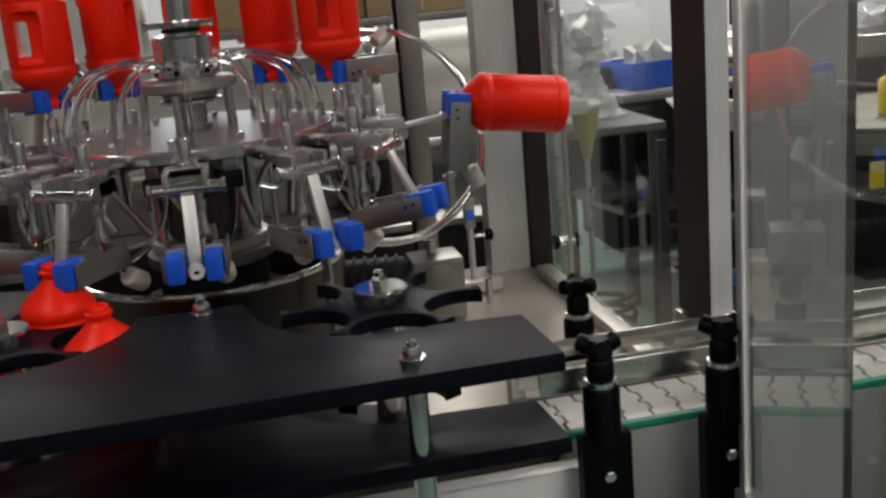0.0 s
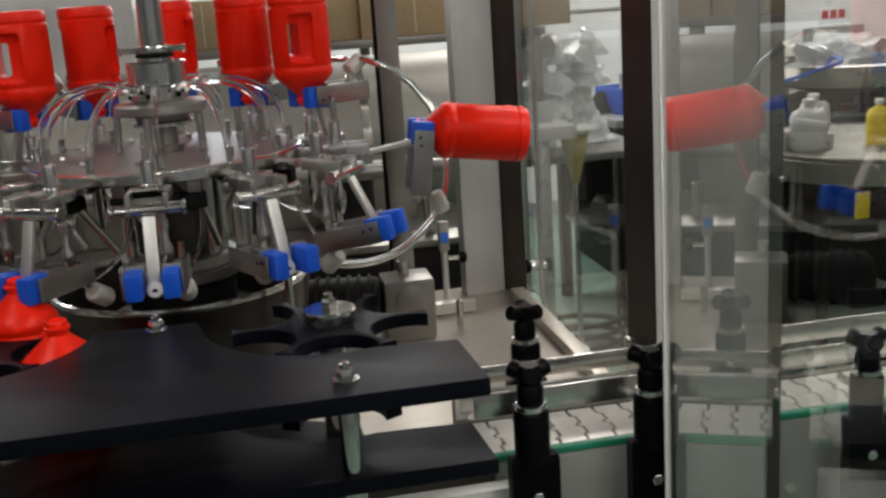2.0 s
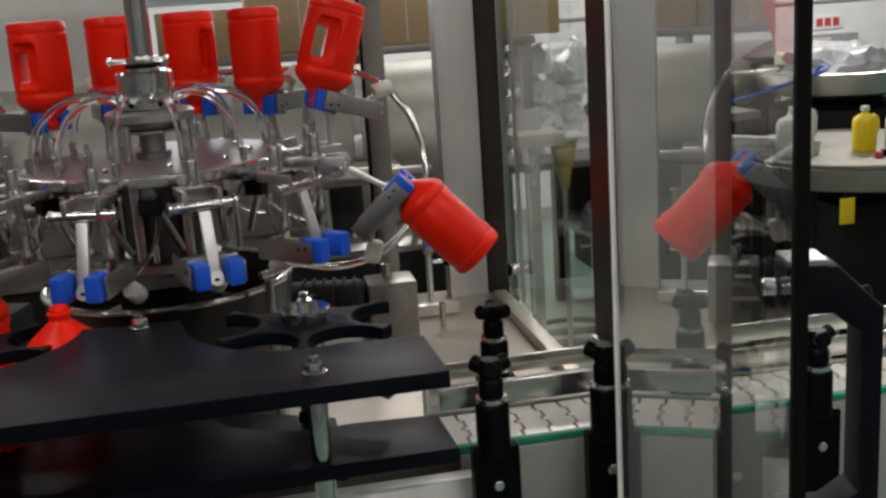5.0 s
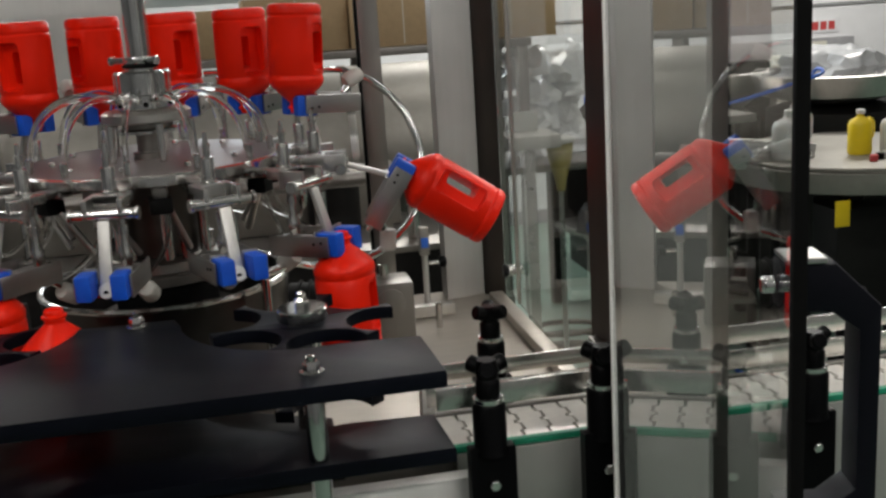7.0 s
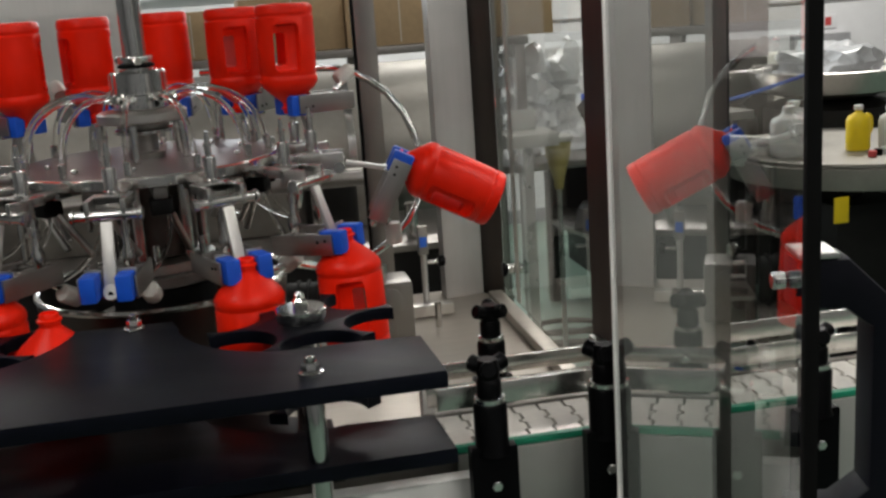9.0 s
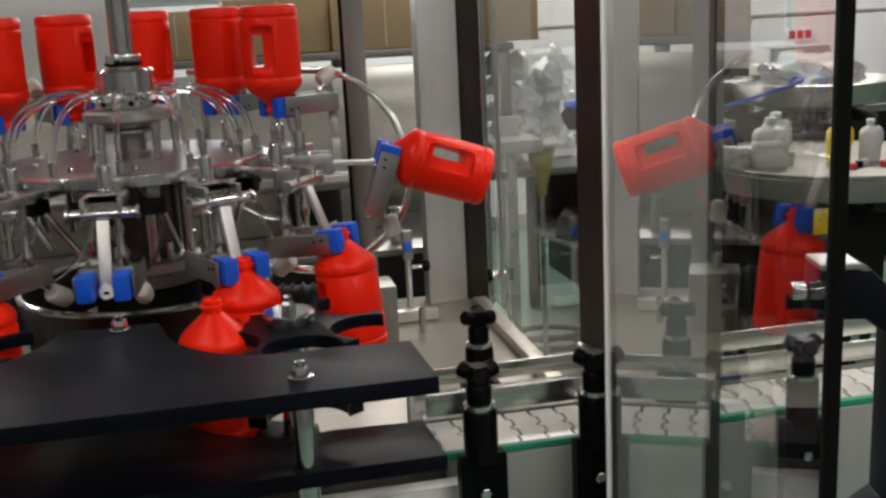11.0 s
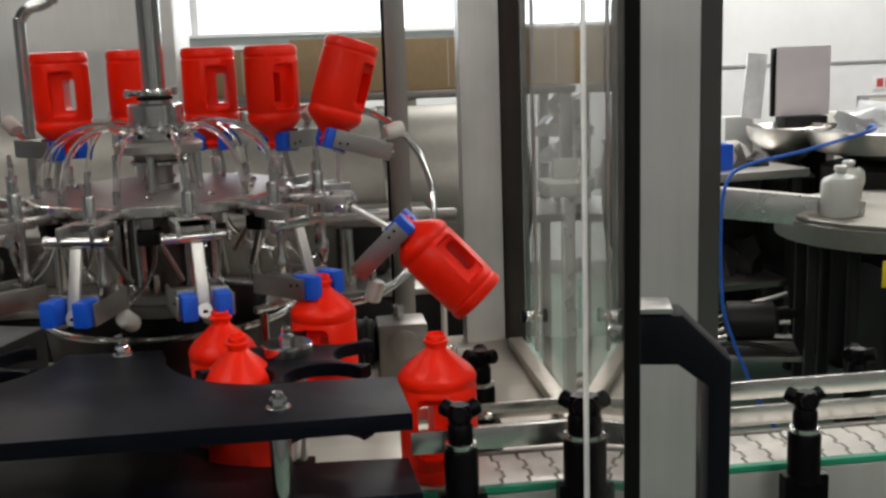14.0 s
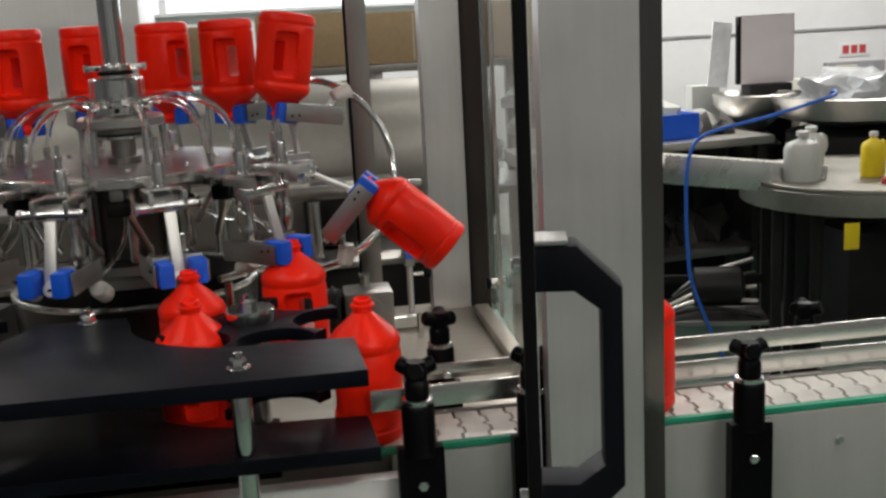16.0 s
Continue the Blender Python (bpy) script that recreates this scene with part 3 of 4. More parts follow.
part("hub_groove", lathe([(0.0472, 1.5145), (0.0484, 1.5148), (0.0484, 1.5162), (0.0472, 1.5165)], 40), RUBBER, carousel)
for k in range(5):
    a = radians(72 * k + 40)
    part("stay", rod((0.076 * math.cos(a), 0.076 * math.sin(a), 1.4055), (0.073 * math.cos(a), 0.073 * math.sin(a), 1.469), 0.0066, 10), CHROME, carousel, "polished upright stay rod")
part("hub_foot", lathe([(0.030, 1.4055), (0.030, 1.416), (0.022, 1.418), (0.022, 1.449)], 20), DARK_STEEL, carousel)
for k in range(10):
    a = radians(36 * k + 9)
    part("disc_bolt", lathe([(0.0058, 1.4055), (0.0058, 1.411), (0.004, 1.413)], 6, None, pose(0.165 * math.cos(a), 0.165 * math.sin(a), 0)), CHROME, carousel)
part("disc", lathe([(0.03, 1.386), (0.219, 1.386), (0.222, 1.389), (0.222, 1.402), (0.219, 1.405), (0.03, 1.405)], 96), DISC, carousel, "round satin disc")
part("disc_rim", lathe([(0.2225, 1.387), (0.228, 1.388), (0.228, 1.402), (0.2225, 1.404)], 96), CHROME, carousel)
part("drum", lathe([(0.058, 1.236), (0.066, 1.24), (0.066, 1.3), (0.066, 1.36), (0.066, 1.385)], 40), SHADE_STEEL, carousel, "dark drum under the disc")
for k in range(6):
    a = radians(60 * k + 20)
    part("drum_rod", rod((0.080 * math.cos(a), 0.080 * math.sin(a), 1.2355), (0.080 * math.cos(a), 0.080 * math.sin(a), 1.385), 0.0095, 12), CHROME, carousel)
    a = radians(60 * k + 38)
    part("drum_stud", rod((0.086 * math.cos(a), 0.086 * math.sin(a), 1.2355), (0.086 * math.cos(a), 0.086 * math.sin(a), 1.268), 0.006, 8), CHROME, carousel)
part("drum_flange", lathe([(0.092, 1.214), (0.096, 1.216), (0.096, 1.232), (0.092, 1.235)], 48), STEEL_H, carousel)
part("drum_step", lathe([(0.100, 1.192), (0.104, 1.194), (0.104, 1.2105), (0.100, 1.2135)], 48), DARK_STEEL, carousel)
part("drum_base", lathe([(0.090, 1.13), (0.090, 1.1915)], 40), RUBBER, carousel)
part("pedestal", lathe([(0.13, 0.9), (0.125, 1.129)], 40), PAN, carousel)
# spokes and guards that turn with the disc
for k in range(12):
    spin = pose(0, 0, 0, 0, 0, 30 * k + 15)
    if k == 0:
        spoke0 = part("spoke", box(0.10, 0.216, -0.011, 0.011, 1.366, 1.3855, 0.003), DARK_STEEL, carousel, "", spin)
        clip0 = part("spoke_clip", box(0.180, 0.214, -0.018, 0.018, 1.340, 1.3655, 0.004), RUBBER, carousel, "", spin)
        link0 = part("slant_link", rod((0.190, 0.012, 1.344), (0.150, 0.040, 1.268), 0.0060, 8), STEEL, carousel, "", spin)
    else:
        for o in (spoke0, clip0, link0):
            share(o, spin)

grippers = []
for k in range(12):
    spin = pose(0, 0, 0, 0, 0, SPACING * k)
    if k == 0:
        line = smooth_line([(0.058, 0, 1.508), (0.100, 0.004, 1.519), (0.152, 0.007, 1.507), (0.190, 0.008, 1.471), (0.207, 0.010, 1.412)], 7)
        tube0 = part("water_tube", sweep(line, 0.0052, 10), TUBE, carousel, "clear bent plastic water tube", spin)
        fit0 = part("tube_fitting", rod((0.207, 0.010, 1.4055), (0.207, 0.010, 1.428), 0.0065, 8), CHROME, carousel, "", spin)
        elbow0 = part("hub_fitting", rod((0.046, 0, 1.508), (0.064, 0, 1.512), 0.0072, 8), CHROME, carousel, "", spin)
        bb = bmesh.new()
        bm_box(bb, 0.268, 0.300, -0.030, 0.030, 1.378, 1.392, 0.002)
        bm_box(bb, 0.300, 0.338, -0.030, -0.022, 1.362, 1.392, 0.002)
        bm_box(bb, 0.300, 0.338, 0.022, 0.030, 1.362, 1.392, 0.002)
        bm_box(bb, 0.292, 0.300, -0.030, 0.030, 1.362, 1.392, 0.001)
        arm0 = part("bracket_arm", box(0.2285, 0.2675, -0.013, 0.013, 1.379, 1.390), ALU, carousel, "", spin)
        foot0 = part("bracket_foot", box(0.200, 0.228, -0.016, 0.016, 1.376, 1.3855), ALU, carousel, "", spin)
        brk0 = part("hinge_bracket", bb, ALU, carousel, "U-shaped hinge bracket", spin)
        noz = bmesh.new()
        lathe([(0.013, 1.392), (0.013, 1.397), (0.0105, 1.398), (0.0105, 1.430), (0.0095, 1.432), (0.0055, 1.4325), (0.0055, 1.446), (0.0068, 1.447), (0.0068, 1.452), (0.0045, 1.453), (0.003, 1.470)], 14, noz, pose(0.283, 0, 0))
        lathe([(0.004, 1.268), (0.007, 1.276), (0.0105, 1.290), (0.0105, 1.304), (0.006, 1.312), (0.0055, 1.330), (0.008, 1.331), (0.008, 1.344), (0.005, 1.345), (0.005, 1.377)], 12, noz, pose(0.283, 0.012, 0))
        noz0 = part("nozzle", noz, CHROME, carousel, "upright rinse nozzle", spin)
        under = smooth_line([(0.283, 0.012, 1.270), (0.272, 0.02, 1.252), (0.235, 0.045, 1.27), (0.20, 0.06, 1.31), (0.18, 0.06, 1.3855)], 6)
        hose0 = part("lower_hose", sweep(under, 0.0034, 8), TUBE, carousel, "", spin)
    else:
        for o in (tube0, fit0, elbow0, arm0, foot0, brk0, noz0, hose0):
            share(o, spin)
    if k == 0:
        bb = bmesh.new()
        rod((0, -0.046, 0), (0, 0.046, 0), 0.0085, 14, bb)
        rod((0, -0.052, 0), (0, -0.0465, 0), 0.0105, 14, bb)
        rod((0, 0.0465, 0), (0, 0.052, 0), 0.0105, 14, bb)
        arm_mesh = mesh_of("gripper_arm", bb, CHROME)
    g = new("gripper_arm", arm_mesh)
    g.parent = carousel
    tagged(g, "hinged flipping gripper arm with blue jaws")
    if k == 0:
        lean = Matrix.Rotation(radians(-16), 4, "Y")
        rod_bm = bm_box(bmesh.new(), -0.004, 0.004, -0.009, 0.009, -0.108, -0.0085, 0.002, Matrix.Translation((0.004, 0, 0)) @ lean)
        lathe([(0.011, -0.005), (0.012, -0.003), (0.012, 0.003), (0.011, 0.005)], 18, rod_bm, Matrix.Translation((0.0345, 0, -0.106)) @ lean @ pose(0, 0, 0, 0, 90, 0))
        p_rod = part("swing_bar", rod_bm, BAR, g, "flat pale metal swing bar")
        # Black disc, coloured for the dark inside the bar's hole.
        p_hole = part("bar_hole", rod((0.0375, 0, -0.1075), (0.0405, 0, -0.1085), 0.0042, 10), RUBBER, g)
        p_plate = part("jaw_carrier", box(-0.068, 0.0235, -0.0125, 0.0125, -0.112, -0.088, 0.003), DARK_STEEL, g, "dark inner jaw carrier")
        side = bm_box(bmesh.new(), -0.062, 0.052, -0.0022, 0.0022, -0.114, -0.080, 0.0018)
        p_sl = part("side_plate", side, CARRIER, g, "long worn grey metal side plate", pose(0, 0.0405, 0))
        p_sr = share(p_sl, pose(0, -0.0405, 0), g)
        tagged(p_sr, "long worn grey metal side plate")
        screws = [part("plate_screw", rod((x, -0.0429, z), (x, -0.0440, z), 0.0026, 8), RUBBER, g) for x, z in ((0.040, -0.090), (0.026, -0.092))]
        p_web = part("end_web", box(-0.060, -0.048, -0.0382, 0.0382, -0.110, -0.086, 0.002), DARK_STEEL, g)
        p_end = part("end_screw", rod((-0.080, 0, -0.096), (-0.0705, 0, -0.096), 0.007, 10), CHROME, g)
        p_roll = part("roller", lathe([(0.0125, -0.019), (0.0150, -0.015), (0.0150, 0.015), (0.0125, 0.019)], 18), WHITE, g, "white nylon cam roller", pose(-0.082, 0.030, -0.140, 0, 60, 0))
        p_pin = part("roller_pin", rod((-0.055, 0.020, -0.112), (-0.078, 0.029, -0.132), 0.006, 8), CHROME, g)
        p_jl = part("jaw", bm_box(bmesh.new(), 0.028, 0.066, 0.0135, 0.037, -0.114, -0.076, 0.004), BLUE, g, "blue plastic jaw")
        p_jr = part("jaw", bm_box(bmesh.new(), 0.028, 0.066, -0.037, -0.0135, -0.114, -0.076, 0.004), BLUE, g, "blue plastic jaw")
        p_bl = part("jaw_backing", bm_box(bmesh.new(), 0.0245, 0.0275, 0.0115, 0.0380, -0.117, -0.073, 0.001), ALU, g)
        p_br = part("jaw_backing", bm_box(bmesh.new(), 0.0245, 0.0275, -0.0380, -0.0115, -0.117, -0.073, 0.001), ALU, g)
        first = (p_rod, p_hole, p_plate, p_sl, p_sr, p_web, *screws, p_end, p_roll, p_pin, p_jl, p_jr, p_bl, p_br)
    else:
        for o in first:
            c = share(o, o.matrix_basis.copy(), g)
            if "label" in o:
                tagged(c, o["label"])
    grippers.append(g)

# the bent rail that turns the grippers over
ROLL = Vector((-0.086, 0.050, -0.150))
rail_pts = [grip_pose(a) @ ROLL for a in range(-62, 71, 3)]
rail = thing("cam_rail", "bent polished steel cam rail that flips the grippers", "cam rail")
part("rail_bar", sweep(rail_pts, 0.0068, 10), CHROME, rail)
for a in (-58, 66):
    p = grip_pose(a) @ ROLL
    part("rail_support", rod((p.x, p.y, 0.901), (p.x, p.y, p.z - 0.007), 0.008), CHROME, rail)

# ---- bottles ----
BOTTLE_H = 0.200


def bottle_mesh():
    prof = [(0.040, 0.0), (0.048, 0.002), (0.0512, 0.008), (0.0512, 0.018), (0.0497, 0.020), (0.0497, 0.023), (0.0512, 0.025), (0.0518, 0.08),
            (0.0512, 0.126), (0.0498, 0.128), (0.0498, 0.131), (0.0512, 0.133), (0.0520, 0.141), (0.0490, 0.148), (0.0430, 0.155), (0.0165, 0.1785), (0.0140, 0.181),
            (0.0140, 0.187), (0.0155, 0.188), (0.0155, 0.191), (0.0135, 0.192), (0.0132, 0.1985), (0.0120, 0.200), (0.0105, 0.1995), (0.0100, 0.193)]
    body = new("body_shape", mesh_of("body_shape", lathe(prof, 40, sx=1.03, sy=0.95), RED))
    cut = bmesh.new()
    bm_box(cut, 0.010, 0.032, -0.08, 0.08, 0.052, 0.110, 0.006)
    bm_box(cut, -0.012, 0.034, 0.033, 0.08, 0.036, 0.122, 0.010)
    bm_box(cut, -0.012, 0.034, -0.08, -0.033, 0.036, 0.122, 0.010)
    tool = new("tool_shape", mesh_of("tool_shape", cut, RED))
    mod = body.modifiers.new("cut", "BOOLEAN")
    mod.operation, mod.solver, mod.object = "DIFFERENCE", "EXACT", tool
    mod.use_self = True
    me = bpy.data.meshes.new_from_object(body.evaluated_get(bpy.context.evaluated_depsgraph_get()))
    bpy.data.objects.remove(body), bpy.data.objects.remove(tool)
    me.name = "bottle"
    for p in me.polygons:
        p.use_smooth = True
    me.set_sharp_from_angle(angle=radians(35))
    return me


BOTTLE = bottle_mesh()


NECK = mesh_of("neck_ring", lathe([(0.0158, 0.1875), (0.0172, 0.1885), (0.0172, 0.1915), (0.0158, 0.1925)], 24), RED)


def bottle():
    ob = tagged(new("bottle", BOTTLE), "empty red plastic jug with a moulded handle and open neck", "bottle", "red jugs")
    ring = new("neck_ring", NECK)
    ring.parent = ob
    return ob


# bottles, by the gripper that first holds them, and those that wait on the infeed star
# turn of each jug in its jaws, in degrees
TURN = {0: 95, 1: 16, 2: 150, 3: 11, 4: 35, 5: 147, 6: 0, 7: -116, -4: -131, -3: -45, -2: -22, -1: 100}
carried = [(k, bottle()) for k in range(8)]
waiting = [(k, bottle()) for k in (-4, -3, -2, -1)]
IN_JAW = Vector((0.050, 0, -0.080 - BOTTLE_H))
RELEASE, TAKE = -70.0, -118.0
OUT = [(0, 0.135, -0.370), (0.5, 0.111, -0.384), (1.0, 0.102, -0.397), (1.5, 0.103, -0.420), (2.0, 0.117, -0.457), (2.5, 0.141, -0.488), (3.0, 0.187, -0.530),
       (3.5, 0.226, -0.549), (4.0, 0.281, -0.551), (4.5, 0.358, -0.551), (5.0, 0.446, -0.550), (5.5, 0.534, -0.550), (6.0, 0.622, -0.550), (20.0, 3.08, -0.550)]


def when(azimuth, k):
    """The time at which gripper k stands at that azimuth."""
    lo, hi = 0.0, 40.0
    for _ in range(40):
        mid = (lo + hi) / 2
        value = phase(mid) - max(0, mid - 16) * 13.6
        lo, hi = (mid, hi) if value + SPACING * k > azimuth else (lo, mid)
    return lo


def jaw_bottle(azimuth, turn):
    return grip_pose(azimuth) @ Matrix.Translation(IN_JAW) @ pose(0, 0, 0, 0, 0, turn)


def out_pose(tau, turn):
    x = table_value([(a, b) for a, b, c in OUT], tau)
    y = table_value([(a, c) for a, b, c in OUT], tau)
    drop = min(1, tau / 0.5)
    z0 = HINGE_Z + IN_JAW.z
    return pose(x, y, z0 + (LEVEL + 0.001 - z0) * drop, 0, 0, turn + RELEASE + 52 * min(tau, 3))


# ---- far side of the workshop ----


def crumpled(sx, sy, sz, seed, cuts=3):
    """A heap of crumpled sheet."""
    bm = bmesh.new()
    bmesh.ops.create_icosphere(bm, subdivisions=cuts, radius=1.0)
    for v in bm.verts:
        n = noise.noise(v.co * 1.7 + Vector((seed, 0, 0))) * 0.5 + noise.noise(v.co * 4.5 + Vector((0, seed, 0))) * 0.28
        v.co = Vector((v.co.x * sx, v.co.y * sy, max(-0.25, v.co.z) * sz)) * (1 + n)
        v.co.z = max(v.co.z, -0.02 * sz)
    return bm


def bag(r, seed):
    """A slack bag of several crumpled lumps."""
    rnd = random.Random(seed + 7)
    bm = bmesh.new()
    for j in range(7):
        lump = crumpled(r * rnd.uniform(0.45, 0.7), r * rnd.uniform(0.4, 0.6), r * rnd.uniform(0.5, 0.8), 3.1 * j + seed, 3)
        up = j * r * 0.36
        for v in lump.verts:
            v.co = v.co * (1 + 0.25 * noise.noise(v.co * 38))
        me = bpy.data.meshes.new("lump")
        lump.transform(Matrix.Translation((rnd.uniform(-0.4, 0.4) * r, rnd.uniform(-0.3, 0.3) * r, up)))
        lump.to_mesh(me)
        lump.free()
        bm.from_mesh(me)
        bpy.data.meshes.remove(me)
    return bm


tank_ob = thing("steel_tank", "long horizontal stainless steel tank behind the machine", "tank", pose(0.0, 1.62, 0))
part("shell", lathe([(0.05, -1.0), (0.22, -0.97), (0.28, -0.90), (0.28, 0.90), (0.22, 0.97), (0.05, 1.0)], 40, None, pose(0, 0, 1.16, 0, 90, 0)), TANK, tank_ob)
for x in (-0.72, 0.72):
    part("tank_leg", box(x - 0.03, x + 0.03, -0.2, 0.2, 0, 0.90, 0.004), STEEL, tank_ob)
part("tank_seam", lathe([(0.283, -0.012), (0.283, 0.012)], 40, None, pose(0.5, 0, 1.16, 0, 90, 0)), CHROME, tank_ob)
part("bent_pipe", sweep(smooth_line([(-0.53, -0.32, 1.20), (-0.53, -0.32, 1.70), (-0.525, -0.32, 1.745), (-0.50, -0.32, 1.775), (-0.465, -0.32, 1.785), (-0.44, -0.32, 1.80), (-0.43, -0.32, 1.84), (-0.43, -0.32, 2.2)], 6), 0.018, 12), CHROME, tank_ob, "bent polished pipe")

cabinet = thing("drive_cabinet", "dark machine cabinet with pipes under the tank", "machine cabinet", pose(0.1, 1.05, 0))
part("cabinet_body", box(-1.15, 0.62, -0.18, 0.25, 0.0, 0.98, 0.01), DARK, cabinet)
part("cabinet_top", box(-1.17, 0.64, -0.20, 0.27, 0.981, 1.0, 0.004), DARK_STEEL, cabinet)
part("guard_sheet", box(-1.12, 0.50, 0.10, 0.24, 1.0005, 1.17, 0.006), TANK, cabinet, "dull steel guard box")
for i in range(7):
    part("valve_pipe", rod((-1.0 + 0.25 * i, -0.12, 1.0005), (-1.0 + 0.25 * i, -0.12, 1.10 + 0.03 * (i % 3)), 0.018), CHROME, cabinet)
part("manifold", rod((-1.05, -0.12, 1.18), (0.55, -0.12, 1.18), 0.02), DARK_STEEL, cabinet)
for i in range(3):
    part("motor", lathe([(0.04, 0), (0.075, 0.01), (0.075, 0.16), (0.05, 0.18)], 20, None, pose(-0.7 + 0.5 * i, 0.05, 1.0005)), DARK, cabinet)

inner = thing("drive_gear", "grey gear box with a dark motor on the machine table", "gear motor", pose(0.44, 0.40, 0.9005))
part("gear_case", box(-0.05, 0.06, -0.05, 0.05, 0, 0.135, 0.008), DARK_STEEL, inner, "dull grey gear case")
part("case_cover", lathe([(0.030, 0), (0.034, 0.003), (0.034, 0.008), (0.020, 0.012)], 20, None, pose(0.005, -0.0505, 0.09, 90, 0, 0)), DARK_STEEL, inner)
part("motor_barrel", rod((-0.0505, 0, 0.085), (-0.22, 0.04, 0.085), 0.052, 20), DARK, inner)
for i in range(6):
    part("cooling_fin", lathe([(0.0525, -0.003), (0.058, -0.002), (0.058, 0.002), (0.0525, 0.003)], 20, None, pose(-0.075 - 0.022 * i, 0.006 + 0.0052 * i, 0.085, 0, 90, -13)), DARK, inner)
part("gear_shaft", rod((0, 0, 0.1355), (0, 0, 0.17), 0.013), CHROME, inner)
inner2 = thing("drive_gear", "dark gear motor on the machine table", "gear motor", pose(-0.42, 0.30, 0.9005, 0, 0, 70))
part("gear_case", box(-0.10, 0.10, -0.08, 0.08, 0, 0.18, 0.015), DARK, inner2)
part("motor_barrel", rod((-0.10, 0, 0.09), (-0.30, 0, 0.09), 0.06, 20), DARK_STEEL, inner2)

rack = thing("storage_rack", "steel storage rack behind the tank", "rack", pose(0.30, 2.3, 0))
for x in (-0.40, 0.35, 0.95):
    for y in (-0.2, 0.2):
        part("upright", box(x - 0.02, x + 0.02, y - 0.02, y + 0.02, 0, 1.44, 0.002), DARK_STEEL, rack)
for z, end in ((0.5, 0.38), (0.95, 1.40), (1.44, 0.98)):
    part("shelf_board", box(-0.44, end, -0.24, 0.24, z + 0.0005, z + 0.03, 0.002), DARK_STEEL, rack)
for x, w, h, d in ((-0.26, 0.30, 0.17, 0.0), (0.10, 0.38, 0.20, 0.02), (0.50, 0.40, 0.19, -0.01), (0.92, 0.36, 0.21, 0.02)):
    bx = thing("cardboard_box", "closed brown cardboard carton on the rack", "box", pose(0.30 + x, 2.3 + d, 1.4705, 0, 0, 60 * d), "cartons")
    part("carton", box(-w / 2, w / 2, -0.18, 0.18, 0, h, 0.003), CARD, bx)
    part("tape", box(-w / 2 - 0.001, w / 2 + 0.001, -0.025, 0.025, h - 0.03, h + 0.001, 0.0005), BEIGE, bx, "strip of brown tape")
    part("flap_seam", box(-0.002, 0.002, -0.1808, -0.1803, 0.01, h - 0.01, 0), BEIGE, bx)
hopper = thing("steel_hopper", "tall pale stainless steel hopper behind the tank", "hopper", pose(-0.80, 2.25, 0))
part("hopper_body", box(-0.75, 0.62, -0.25, 0.25, 0.80, 2.0, 0.02), PALE_FACE, hopper)
part("hopper_seam", box(-0.005, 0.005, -0.2555, -0.2505, 0.82, 1.98, 0.001), CHROME, hopper)
for x in (-0.68, 0.55):
    part("hopper_leg", box(x - 0.03, x + 0.03, -0.2, 0.2, 0, 0.7995, 0.003), STEEL, hopper)

# weighing stand, seen through the side glass
stand = thing("weighing_stand", "white tray on a slim steel stand", "stand", pose(1.22, 1.95, 0))
part("tray", box(-0.10, 0.10, -0.10, 0.10, 1.075, 1.125, 0.006), WHITE, stand)
part("stand_post", box(-0.02, 0.02, -0.02, 0.02, 0.031, 1.0745, 0.003), ALU, stand)
part("stand_foot", box(-0.18, 0.18, -0.18, 0.18, 0.0, 0.03, 0.006), DARK_STEEL, stand)
part("readout", box(-0.05, 0.05, 0.03, 0.06, 1.1255, 1.20, 0.004), MILK, stand)
funnel = thing("yellow_funnel", "yellow plastic funnel under a white lid on a slim stand", "funnel", pose(1.35, 1.98, 0))
part("lid", lathe([(0.055, 1.075), (0.06, 1.08), (0.06, 1.092), (0.055, 1.096), (0.01, 1.098)], 24), WHITE, funnel)
part("funnel_cone", lathe([(0.052, 1.0745), (0.046, 1.02), (0.022, 0.93), (0.016, 0.89)], 24), DULL_YELLOW, funnel)
part("funnel_post", rod((0.0, 0.0, 0.021), (0.0, 0.0, 0.8895), 0.010), ALU, funnel)
part("funnel_foot", lathe([(0.10, 0), (0.10, 0.015), (0.02, 0.020)], 24), DARK_STEEL, funnel)
for i, (x, y, r) in enumerate(((1.08, 2.24, 0.11), (1.31, 2.36, 0.15), (1.50, 2.42, 0.16))):
    single("plastic_bag", bag(r, i), FOIL, "crumpled clear plastic bag on the rack shelf", "bag", pose(x, y, 0.984), "plastic bags")

# work bench with a blue basket
bench = thing("work_bench", "cluttered steel work bench with a lower shelf", "bench", pose(1.95, 3.15, 0, 0, 0, 8))
part("bench_top", box(-0.20, 0.62, -0.36, 0.36, 0.96, 1.0, 0.005), STEEL_H, bench)
part("bench_shelf", box(-0.17, 0.58, -0.30, 0.30, 0.42, 0.45, 0.004), DARK_STEEL, bench)
# Legs and back sheet near-black: the shade under the bench as colour.
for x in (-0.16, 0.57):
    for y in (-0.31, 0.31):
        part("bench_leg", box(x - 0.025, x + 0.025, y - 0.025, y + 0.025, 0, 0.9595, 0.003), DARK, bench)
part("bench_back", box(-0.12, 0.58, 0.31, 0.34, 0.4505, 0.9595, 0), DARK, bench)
basket = thing("blue_basket", "blue plastic basket heaped with bottle parts", "basket", pose(2.05, 3.05, 1.001, 0, 0, 12))
